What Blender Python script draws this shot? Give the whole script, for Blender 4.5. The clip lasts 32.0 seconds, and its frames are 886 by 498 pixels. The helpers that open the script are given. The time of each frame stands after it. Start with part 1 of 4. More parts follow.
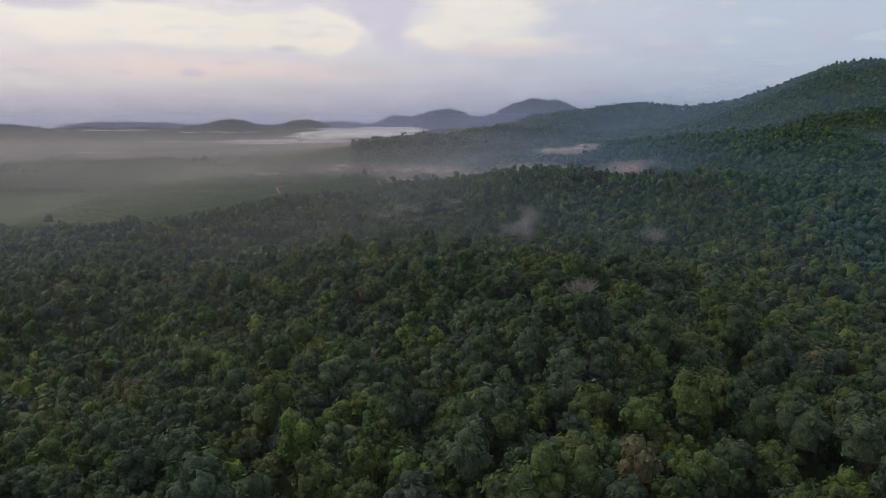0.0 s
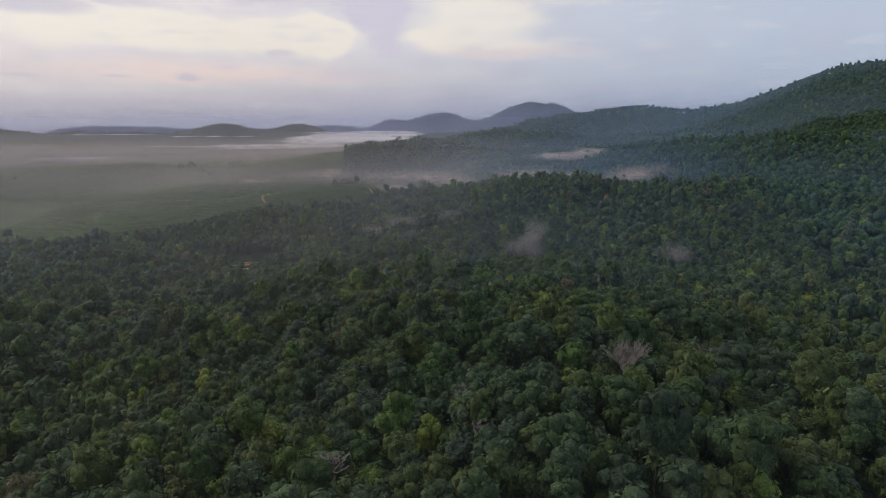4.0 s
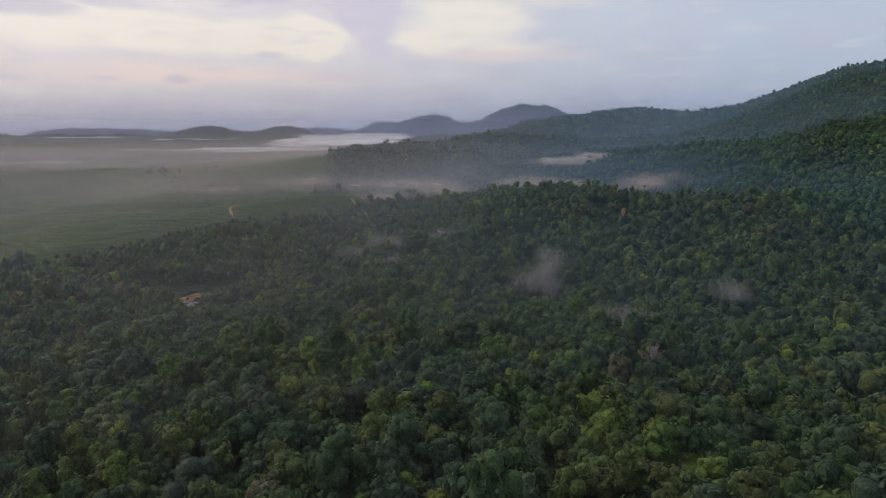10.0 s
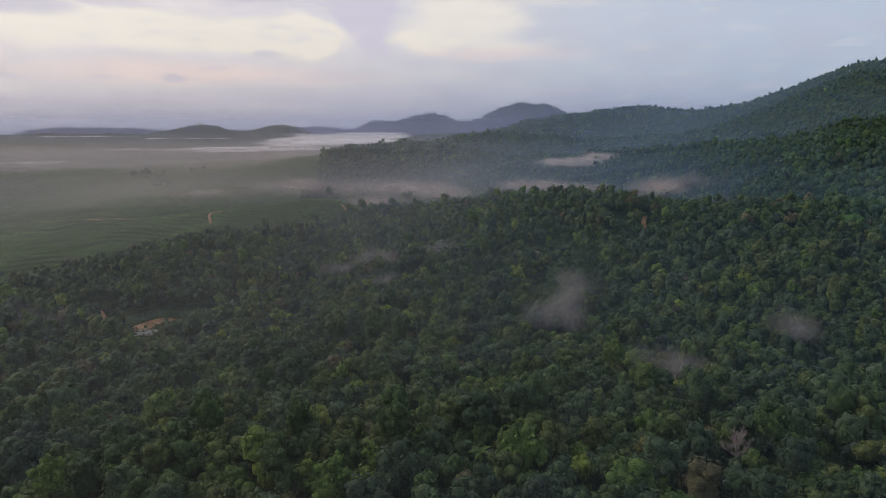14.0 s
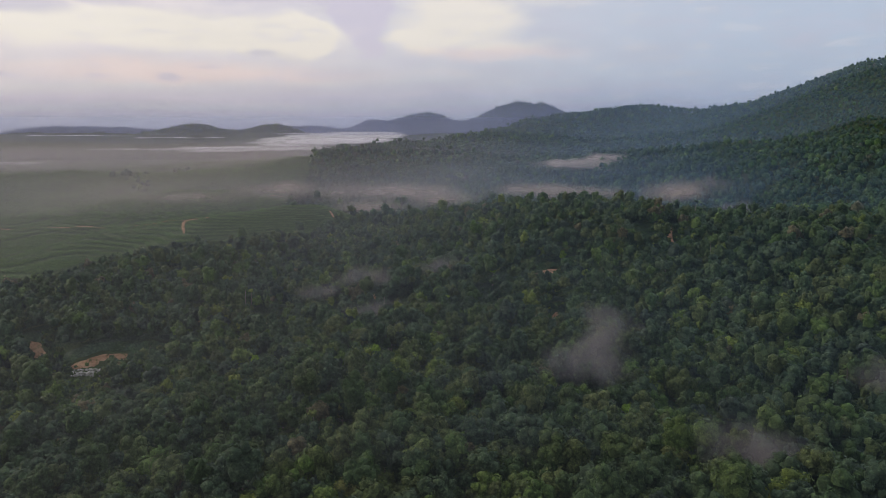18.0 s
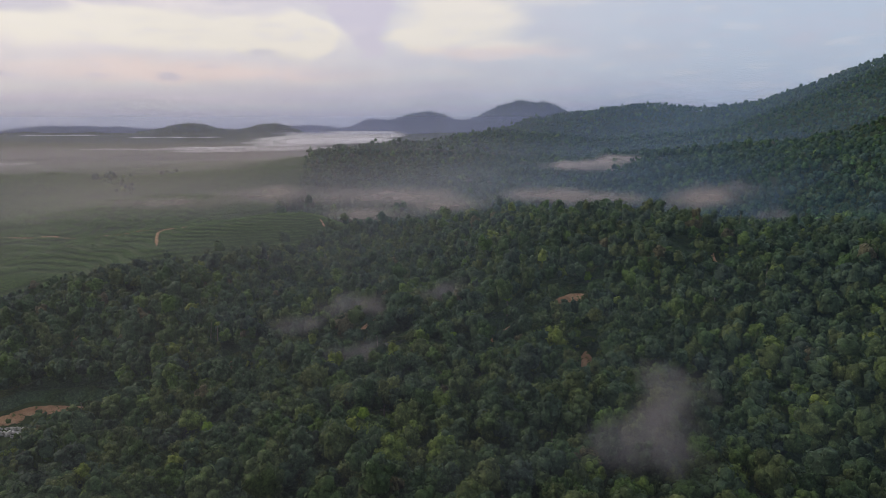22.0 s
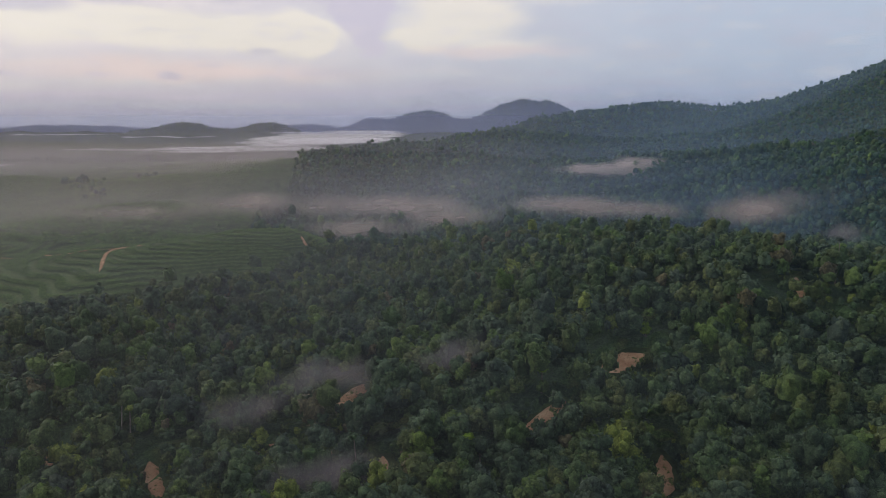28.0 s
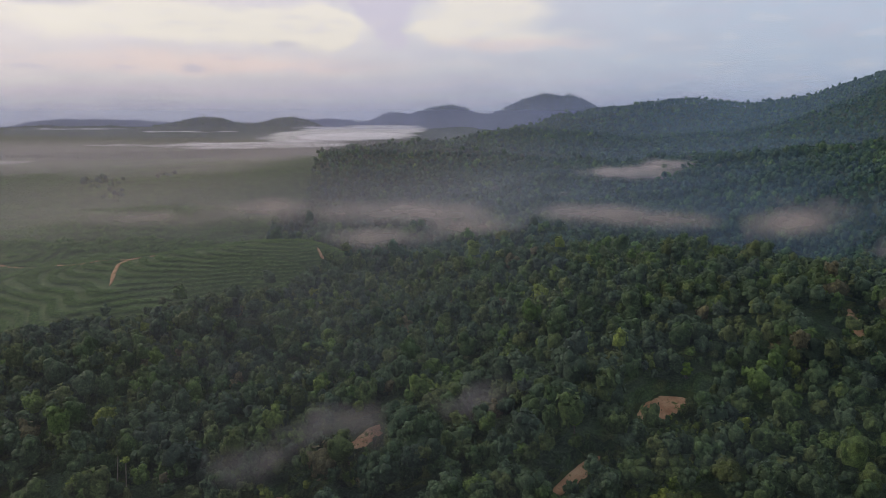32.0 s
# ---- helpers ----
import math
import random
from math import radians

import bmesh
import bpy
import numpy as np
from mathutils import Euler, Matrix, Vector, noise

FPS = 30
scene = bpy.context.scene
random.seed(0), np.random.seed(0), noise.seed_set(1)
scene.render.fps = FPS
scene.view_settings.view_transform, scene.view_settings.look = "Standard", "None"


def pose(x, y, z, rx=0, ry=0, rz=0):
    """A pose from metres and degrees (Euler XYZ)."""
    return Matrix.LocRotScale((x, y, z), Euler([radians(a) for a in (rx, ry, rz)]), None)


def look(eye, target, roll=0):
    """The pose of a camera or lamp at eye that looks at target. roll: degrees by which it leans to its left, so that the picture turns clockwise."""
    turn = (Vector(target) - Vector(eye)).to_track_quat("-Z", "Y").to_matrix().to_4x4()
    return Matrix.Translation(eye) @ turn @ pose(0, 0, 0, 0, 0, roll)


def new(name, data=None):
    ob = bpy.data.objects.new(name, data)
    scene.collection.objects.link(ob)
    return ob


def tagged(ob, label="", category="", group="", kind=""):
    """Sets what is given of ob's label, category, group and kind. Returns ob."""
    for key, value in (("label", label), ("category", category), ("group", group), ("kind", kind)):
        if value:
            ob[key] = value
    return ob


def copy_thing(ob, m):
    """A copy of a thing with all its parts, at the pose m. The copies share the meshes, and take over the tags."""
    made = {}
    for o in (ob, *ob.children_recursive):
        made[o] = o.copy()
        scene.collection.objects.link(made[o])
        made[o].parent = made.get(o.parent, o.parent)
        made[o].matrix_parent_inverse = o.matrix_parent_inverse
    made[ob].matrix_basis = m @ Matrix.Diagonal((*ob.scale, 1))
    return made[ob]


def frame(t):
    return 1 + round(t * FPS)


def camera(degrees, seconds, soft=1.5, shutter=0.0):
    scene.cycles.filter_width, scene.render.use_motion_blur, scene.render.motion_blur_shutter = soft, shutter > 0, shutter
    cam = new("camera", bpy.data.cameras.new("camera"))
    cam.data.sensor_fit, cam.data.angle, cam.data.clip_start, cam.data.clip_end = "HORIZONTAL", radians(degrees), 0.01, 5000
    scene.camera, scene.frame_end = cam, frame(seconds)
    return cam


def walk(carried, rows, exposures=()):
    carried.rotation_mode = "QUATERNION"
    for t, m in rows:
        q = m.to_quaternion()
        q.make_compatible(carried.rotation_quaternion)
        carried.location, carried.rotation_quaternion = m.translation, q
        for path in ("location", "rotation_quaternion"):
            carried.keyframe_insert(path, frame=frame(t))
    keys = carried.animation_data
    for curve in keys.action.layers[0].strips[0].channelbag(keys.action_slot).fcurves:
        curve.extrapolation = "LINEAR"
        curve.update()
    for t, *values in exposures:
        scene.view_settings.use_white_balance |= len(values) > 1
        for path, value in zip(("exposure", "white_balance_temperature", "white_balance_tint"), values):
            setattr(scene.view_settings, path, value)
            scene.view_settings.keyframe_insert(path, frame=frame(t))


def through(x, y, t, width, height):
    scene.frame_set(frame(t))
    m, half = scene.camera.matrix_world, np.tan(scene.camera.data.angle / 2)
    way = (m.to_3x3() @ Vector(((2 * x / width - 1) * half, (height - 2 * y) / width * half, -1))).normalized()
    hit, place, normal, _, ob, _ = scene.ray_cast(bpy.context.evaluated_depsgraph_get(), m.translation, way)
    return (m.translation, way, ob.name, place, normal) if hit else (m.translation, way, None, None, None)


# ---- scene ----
cam = camera(66.2, 32.0, soft=0.8)
METRES, EYE, TILT, LEAN, TURN = 500.0, 130.0, -10.8, 0.0, 0.0
ROWS = [
    (0.0, 0.0, 0.0, 0.0, 0.0, 0.0, -0.0),
    (0.5, -0.0, 0.0093, 0.002, -0.02, 0.01, 0.01),
    (1.0, -0.0, 0.0208, 0.0044, -0.04, 0.05, 0.03),
    (1.5, -0.0, 0.0334, 0.007, -0.07, 0.11, 0.05),
    (2.0, -0.0, 0.0472, 0.0098, -0.11, 0.2, 0.07),
    (2.5, -0.0, 0.0615, 0.0128, -0.14, 0.24, 0.1),
    (3.0, 0.0, 0.0764, 0.0157, -0.17, 0.27, 0.11),
    (3.5, -0.0, 0.0909, 0.0185, -0.22, 0.29, 0.13),
    (5.5, 0.0, 0.152, 0.0301, -0.56, 0.39, 0.24),
    (6.0, 0.0001, 0.1673, 0.033, -0.53, 0.45, 0.27),
    (6.5, 0.0002, 0.1826, 0.0359, -0.57, 0.49, 0.29),
    (7.0, 0.0001, 0.1975, 0.0387, -0.62, 0.52, 0.28),
    (7.5, 0.0002, 0.2129, 0.0417, -0.69, 0.53, 0.27),
    (8.0, 0.0002, 0.2281, 0.0446, -0.77, 0.53, 0.28),
    (8.5, 0.0001, 0.2433, 0.0473, -0.87, 0.54, 0.27),
    (9.0, 0.0001, 0.2587, 0.0503, -0.94, 0.54, 0.28),
    (9.5, -0.0001, 0.2741, 0.0533, -1.03, 0.52, 0.28),
    (10.0, -0.0, 0.2894, 0.0564, -1.09, 0.49, 0.28),
    (10.5, -0.0001, 0.3043, 0.0594, -1.11, 0.48, 0.29),
    (11.0, 0.0001, 0.3198, 0.0623, -1.11, 0.48, 0.33),
    (11.5, -0.0001, 0.3351, 0.0652, -1.15, 0.48, 0.32),
    (12.0, -0.0001, 0.3502, 0.068, -1.16, 0.48, 0.33),
    (12.5, -0.0, 0.3655, 0.0711, -1.17, 0.48, 0.34),
    (13.0, 0.0001, 0.3809, 0.074, -1.19, 0.46, 0.34),
    (13.5, 0.0, 0.3964, 0.0768, -1.25, 0.44, 0.33),
    (14.0, 0.0, 0.4112, 0.0798, -1.31, 0.4, 0.32),
    (14.5, -0.0, 0.4265, 0.0827, -1.37, 0.36, 0.33),
    (16.5, -0.0004, 0.4874, 0.0941, -1.59, 0.31, 0.33),
    (17.0, -0.0004, 0.5028, 0.0971, -1.61, 0.32, 0.33),
    (17.5, -0.0003, 0.5177, 0.0999, -1.63, 0.33, 0.34),
    (18.0, -0.0004, 0.533, 0.1028, -1.65, 0.34, 0.32),
    (18.5, -0.0005, 0.5485, 0.1057, -1.66, 0.32, 0.31),
    (19.0, -0.0006, 0.5634, 0.1086, -1.68, 0.29, 0.28),
    (19.5, -0.0006, 0.5787, 0.1115, -1.68, 0.28, 0.27),
    (20.0, -0.0006, 0.5941, 0.1144, -1.66, 0.29, 0.28),
    (20.5, -0.0007, 0.6092, 0.1176, -1.63, 0.27, 0.3),
    (21.0, -0.0008, 0.6244, 0.1201, -1.62, 0.3, 0.32),
    (21.5, -0.0008, 0.6398, 0.1232, -1.62, 0.28, 0.34),
    (22.0, -0.0007, 0.6553, 0.126, -1.61, 0.28, 0.37),
    (22.5, -0.0004, 0.6702, 0.1289, -1.58, 0.28, 0.38),
    (23.0, -0.0006, 0.6853, 0.1321, -1.59, 0.28, 0.38),
    (23.5, -0.0006, 0.7009, 0.1348, -1.57, 0.28, 0.38),
    (24.0, -0.0005, 0.7162, 0.1377, -1.56, 0.26, 0.41),
    (24.5, -0.0006, 0.7311, 0.1404, -1.55, 0.25, 0.38),
    (25.0, -0.0006, 0.7465, 0.1432, -1.52, 0.28, 0.38),
    (25.5, -0.0007, 0.7617, 0.1461, -1.49, 0.3, 0.37),
    (27.5, -0.0008, 0.8226, 0.1574, -1.52, 0.23, 0.33),
    (28.0, -0.0008, 0.8375, 0.1602, -1.59, 0.22, 0.34),
    (28.5, -0.0008, 0.8529, 0.1631, -1.63, 0.22, 0.37),
    (29.0, -0.0009, 0.8681, 0.166, -1.67, 0.25, 0.4),
    (29.5, -0.0008, 0.8835, 0.1688, -1.67, 0.27, 0.44),
    (30.0, -0.0009, 0.8983, 0.1717, -1.7, 0.28, 0.45),
    (30.5, -0.0008, 0.9136, 0.1745, -1.75, 0.27, 0.46),
    (31.0, -0.0008, 0.929, 0.1773, -1.76, 0.25, 0.45),
    (31.3, -0.0010, 0.9205, 0.1795, -1.35, 0.12, 0.32),
    (31.7, -0.0014, 0.8925, 0.1850, -0.35, -0.2, 0.05),
    (32.0, -0.0017, 0.8772, 0.1877, 0.11, -0.35, -0.07),
]
walk(cam, [(t, pose(0, 0, EYE, TILT, LEAN, TURN) @ pose(METRES * x, METRES * y, METRES * z, 90 + pitch, roll, yaw)) for t, x, y, z, yaw, pitch, roll in ROWS])

# ---------------------------------------------------------------- world, sun
SUN_ELEV, SUN_AZ = radians(30), radians(-66)      # low behind cloud, beside the flight


def sky_world():
    w = bpy.data.worlds.new("dawn_sky")
    scene.world = w
    w.use_nodes = True
    nt = w.node_tree
    nt.nodes.clear()
    N, L = nt.nodes.new, nt.links.new

    def put(sock, v):
        if isinstance(v, (int, float)):
            sock.default_value = v
        elif isinstance(v, (tuple, list)):
            sock.default_value = (*v, 1) if len(v) == 3 and sock.type == "RGBA" else v
        else:
            L(v, sock)

    def m(op, a, b=0.0, c=0.0):
        n = N("ShaderNodeMath")
        n.operation = op
        for i, v in enumerate((a, b, c)):
            put(n.inputs[i], v)
        return n.outputs[0]

    def step(v, a, b):
        n = N("ShaderNodeMapRange")
        n.interpolation_type = "SMOOTHSTEP"
        put(n.inputs[0], v)
        put(n.inputs[1], a)
        put(n.inputs[2], b)
        return n.outputs[0]

    def mix(f, a, b):
        n = N("ShaderNodeMix")
        n.data_type = "RGBA"
        put(n.inputs[0], f)
        put(n.inputs[6], a)
        put(n.inputs[7], b)
        return n.outputs[2]

    co = N("ShaderNodeTexCoord").outputs["Generated"]
    sep = N("ShaderNodeSeparateXYZ")
    L(co, sep.inputs[0])
    az0 = m("MULTIPLY", m("ARCTAN2", sep.outputs[0], sep.outputs[1]), 57.2958)
    el0 = m("MULTIPLY", m("ARCSINE", sep.outputs[2]), 57.2958)
    # wavy cloud edges
    mp = N("ShaderNodeMapping")
    L(co, mp.inputs[0])
    mp.inputs["Scale"].default_value = (1, 1, 2.6)

    def cloud(scale, detail, off):
        n = N("ShaderNodeTexNoise")
        mp2 = N("ShaderNodeMapping")
        L(mp.outputs[0], mp2.inputs[0])
        mp2.inputs["Location"].default_value = off
        L(mp2.outputs[0], n.inputs["Vector"])
        n.inputs["Scale"].default_value = scale
        n.inputs["Detail"].default_value = detail
        n.inputs["Roughness"].default_value = 0.55
        return m("SUBTRACT", n.outputs[0], 0.5)

    n1, n2, n3 = cloud(9, 6, (0, 0, 0)), cloud(9, 6, (3.1, 1.7, 5.2)), cloud(22, 5, (8, 2, 1))
    az = m("ADD", az0, m("ADD", m("MULTIPLY", n1, 4.5), m("MULTIPLY", n3, 1.6)))
    el = m("ADD", m("ADD", el0, 0.7), m("ADD", m("MULTIPLY", n2, 2.2), m("MULTIPLY", n3, 0.8)))

    az_p, el_p = m("ADD", az0, m("MULTIPLY", n3, 1.8)), m("ADD", m("ADD", el0, 0.7), m("MULTIPLY", n3, 0.7))

    def blob(a, e, ra, re, inner=0.35, small=False):
        u = m("DIVIDE", m("SUBTRACT", az_p if small else az, a), ra)
        v = m("DIVIDE", m("SUBTRACT", el_p if small else el, e), re)
        d = m("SQRT", m("ADD", m("MULTIPLY", u, u), m("MULTIPLY", v, v)))
        return m("SUBTRACT", 1.0, step(d, inner, 1.0))

    nish = N("ShaderNodeTexSky")
    nish.sky_type = "NISHITA"
    nish.sun_disc = False
    nish.sun_elevation, nish.sun_rotation = SUN_ELEV, SUN_AZ
    nish.air_density, nish.dust_density = 1.0, 2.5
    clear = N("ShaderNodeVectorMath")
    clear.operation = "SCALE"
    L(nish.outputs[0], clear.inputs[0])
    clear.inputs["Scale"].default_value = 0.055
    # overcast deck: lilac at the horizon, cream where the sun stands behind it, blue-grey away from it
    side = step(az0, -28.0, 34.0)
    low = mix(side, LOW_WARM, LOW_COOL)
    high = mix(side, HIGH_WARM, HIGH_COOL)
    deck = mix(step(el0, 0.0, 7.5), low, high)
    deck = mix(m("MULTIPLY", m("SUBTRACT", 1.0, step(el0, -0.2, 1.6)), 0.55), deck, RIM)
    deck = mix(m("MULTIPLY", step(m("ADD", n1, m("MULTIPLY", n3, 0.6)), -0.06, 0.2), 0.25), deck, (0.52, 0.50, 0.58))
    lit = m("MULTIPLY", blob(-20.0, 7.6, 17.0, 1.9, 0.58), 0.97)
    lit = m("MAXIMUM", lit, m("MULTIPLY", blob(-10.4, 7.4, 4.0, 2.1, 0.72), 0.97))
    lit = m("MAXIMUM", lit, m("MULTIPLY", blob(-27.0, 10.4, 7.0, 0.9, 0.2), 0.8))
    lit = m("MAXIMUM", lit, m("MULTIPLY", blob(3.4, 9.0, 6.6, 2.7, 0.45), 0.92))
    lit = m("MAXIMUM", lit, m("MULTIPLY", blob(0.6, 7.4, 4.0, 1.5, 0.6), 0.95))
    lit = m("MAXIMUM", lit, m("MULTIPLY", blob(5.0, 6.9, 8.0, 0.9, 0.1), 0.8))
    lit = m("MAXIMUM", lit, m("MULTIPLY", blob(6.0, 11.4, 14.0, 2.2, 0.25), 0.7))
    lit = m("MULTIPLY", lit, step(m("ADD", n3, m("MULTIPLY", n2, 0.7)), -0.42, -0.10))
    deck = mix(lit, deck, CREAM)
    pink = m("MAXIMUM", blob(-18.0, 4.6, 20.0, 1.3, 0.1), m("MULTIPLY", blob(6.0, 6.3, 10.0, 0.8, 0.1), 0.7))
    deck = mix(m("MULTIPLY", pink, 0.75), deck, (0.85, 0.69, 0.66))
    gap = m("MAXIMUM", blob(-4.9, 9.6, 2.7, 3.0, 0.72), m("MULTIPLY", blob(-4.3, 7.2, 1.6, 1.7, 0.6), 0.95))
    gap = m("MAXIMUM", gap, m("MULTIPLY", blob(-11.5, 10.9, 9.0, 1.2, 0.45), 0.85))
    puff = None
    for a, e, ra, re, k in ((-12.6, 6.2, 1.5, 0.42, 0.75), (-10.9, 5.6, 1.6, 0.5, 0.35), (-19.6, 4.2, 1.3, 0.55, 0.9), (-24.6, 4.2, 1.2, 0.26, 0.75), (-31.0, 4.0, 2.4, 0.3, 0.7),
                            (-29.0, 8.9, 4.5, 0.9, 0.85), (-24.0, 9.6, 3.6, 0.7, 0.6), (-6.6, 4.6, 3.2, 0.8, 0.3), (-17.0, 5.0, 1.2, 0.2, 0.5)):
        one = m("MULTIPLY", blob(a, e, ra, re, 0.3, True), k)
        puff = one if puff is None else m("MAXIMUM", puff, one)
    deck = mix(m("MULTIPLY", gap, 0.85), deck, (0.63, 0.585, 0.70))
    deck = mix(m("MULTIPLY", puff, 0.7), deck, (0.50, 0.48, 0.61))
    band = N("ShaderNodeTexNoise")                        # thin level streaks
    mp3 = N("ShaderNodeMapping")
    L(co, mp3.inputs[0])
    mp3.inputs["Scale"].default_value = (1, 1, 5)
    L(mp3.outputs[0], band.inputs["Vector"])
    band.inputs["Scale"].default_value, band.inputs["Detail"].default_value, band.inputs["Roughness"].default_value = 13, 7, 0.62
    deck = mix(m("MULTIPLY", step(band.outputs[0], 0.5, 0.68), 0.3), deck, (0.60, 0.575, 0.68))
    deck = mix(m("MULTIPLY", step(band.outputs[0], 0.5, 0.34), 0.22), deck, (0.86, 0.79, 0.77))
    up = step(el0, 11.0, 45.0)
    deck = mix(up, deck, mix(step(sep.outputs[0], -0.7, 0.7), ZENITH, ZENITH_COOL))
    back = step(m("ABSOLUTE", az0), 40.0, 120.0)
    deck = mix(m("MULTIPLY", back, m("SUBTRACT", 1.0, up)), deck, (0.42, 0.46, 0.56))
    col = mix(0.86, clear.outputs[0], deck)
    bg = N("ShaderNodeBackground")
    L(col, bg.inputs[0])
    bg.inputs[1].default_value = SKY_STRENGTH
    out = N("ShaderNodeOutputWorld")
    L(bg.outputs[0], out.inputs[0])


LOW_WARM, LOW_COOL = (0.665, 0.63, 0.675), (0.445, 0.515, 0.65)
HIGH_WARM, HIGH_COOL = (0.80, 0.73, 0.745), (0.485, 0.56, 0.69)
CREAM, RIM, ZENITH = (0.87, 0.81, 0.735), (0.42, 0.50, 0.64), (0.70, 0.72, 0.78)
ZENITH_COOL = (0.62, 0.66, 0.76)
SKY_STRENGTH = 1.09
sky_world()

sun = new("sun", bpy.data.lights.new("sun", "SUN"))
sun.data.energy, sun.data.angle, sun.data.color = 1.5, radians(22), (1.0, 0.88, 0.72)
sun.matrix_world = look((0, 0, 500), (-math.sin(SUN_AZ) * math.cos(SUN_ELEV), -math.cos(SUN_AZ) * math.cos(SUN_ELEV), 500 - math.sin(SUN_ELEV)))
scene.cycles.transparent_max_bounces = 64

# ---------------------------------------------------------------- materials
class Mat:
    """A small builder for node materials."""

    def __init__(self, name):
        self.mat = bpy.data.materials.new(name)
        self.mat.use_nodes = True
        self.nt = self.mat.node_tree
        self.nt.nodes.clear()
        self.out = self.node("ShaderNodeOutputMaterial")

    def node(self, kind, **props):
        n = self.nt.nodes.new(kind)
        for k, v in props.items():
            if k == "operation":
                n.operation = v
            elif k == "blend":
                n.blend_type = v
            elif k == "attribute":
                n.attribute_name = v
        return n

    def put(self, sock, v):
        if isinstance(v, (int, float)):
            sock.default_value = v
        elif isinstance(v, (tuple, list)):
            sock.default_value = (*v, 1) if len(v) == 3 and sock.type == "RGBA" else v
        else:
            self.nt.links.new(v, sock)

    def math(self, op, a, b=0.0, c=0.0):
        n = self.node("ShaderNodeMath", operation=op)
        for i, v in enumerate((a, b, c)):
            self.put(n.inputs[i], v)
        return n.outputs[0]

    def place(self):
        return self.node("ShaderNodeNewGeometry").outputs["Position"]

    def own(self):
        return self.node("ShaderNodeTexCoord").outputs["Object"]

    def noise(self, scale, detail=3, vec=None, rough=0.55):
        n = self.node("ShaderNodeTexNoise")
        self.put(n.inputs["Vector"], vec or self.place())
        n.inputs["Scale"].default_value = scale
        n.inputs["Detail"].default_value = detail
        n.inputs["Roughness"].default_value = rough
        return n.outputs[0]

    def ramp(self, f, stops):
        n = self.node("ShaderNodeValToRGB")
        self.put(n.inputs[0], f)
        e = n.color_ramp.elements
        while len(e) < len(stops):
            e.new(0.5)
        for el, (p, c) in zip(e, stops):
            el.position, el.color = p, (*c, 1)
        return n.outputs[0]

    def mix(self, f, a, b, blend="MIX"):
        n = self.node("ShaderNodeMix")
        n.data_type, n.blend_type = "RGBA", blend
        self.put(n.inputs[0], f)
        self.put(n.inputs[6], a)
        self.put(n.inputs[7], b)
        return n.outputs[2]

    def step(self, v, a, b):
        n = self.node("ShaderNodeMapRange")
        n.interpolation_type = "SMOOTHSTEP"
        self.put(n.inputs[0], v)
        self.put(n.inputs[1], a)
        self.put(n.inputs[2], b)
        return n.outputs[0]

    def surface(self, colour, rough=0.7, bump=None, strength=0.5, dist=0.1, spec=0.3, through=0.0):
        p = self.node("ShaderNodeBsdfPrincipled")
        self.put(p.inputs["Base Color"], colour)
        self.put(p.inputs["Roughness"], rough)
        p.inputs["Specular IOR Level"].default_value = spec
        if bump is not None:
            b = self.node("ShaderNodeBump")
            b.inputs["Strength"].default_value = strength
            b.inputs["Distance"].default_value = dist
            self.put(b.inputs["Height"], bump)
            self.put(p.inputs["Normal"], b.outputs[0])
        shader = p.outputs[0]
        if through:
            t = self.node("ShaderNodeBsdfTranslucent")
            self.put(t.inputs[0], colour)
            mx = self.node("ShaderNodeMixShader")
            mx.inputs[0].default_value = through
            self.put(mx.inputs[1], shader)
            self.put(mx.inputs[2], t.outputs[0])
            shader = mx.outputs[0]
        self.put(self.out.inputs[0], shader)
        return self.mat


LEAF_RAMP = [(0.0, (0.047, 0.064, 0.050)), (0.14, (0.036, 0.057, 0.034)), (0.3, (0.060, 0.085, 0.052)), (0.45, (0.046, 0.074, 0.030)),
             (0.6, (0.078, 0.092, 0.038)), (0.74, (0.064, 0.104, 0.030)), (0.86, (0.102, 0.134, 0.036)), (0.94, (0.135, 0.160, 0.036)), (1.0, (0.100, 0.088, 0.052))]


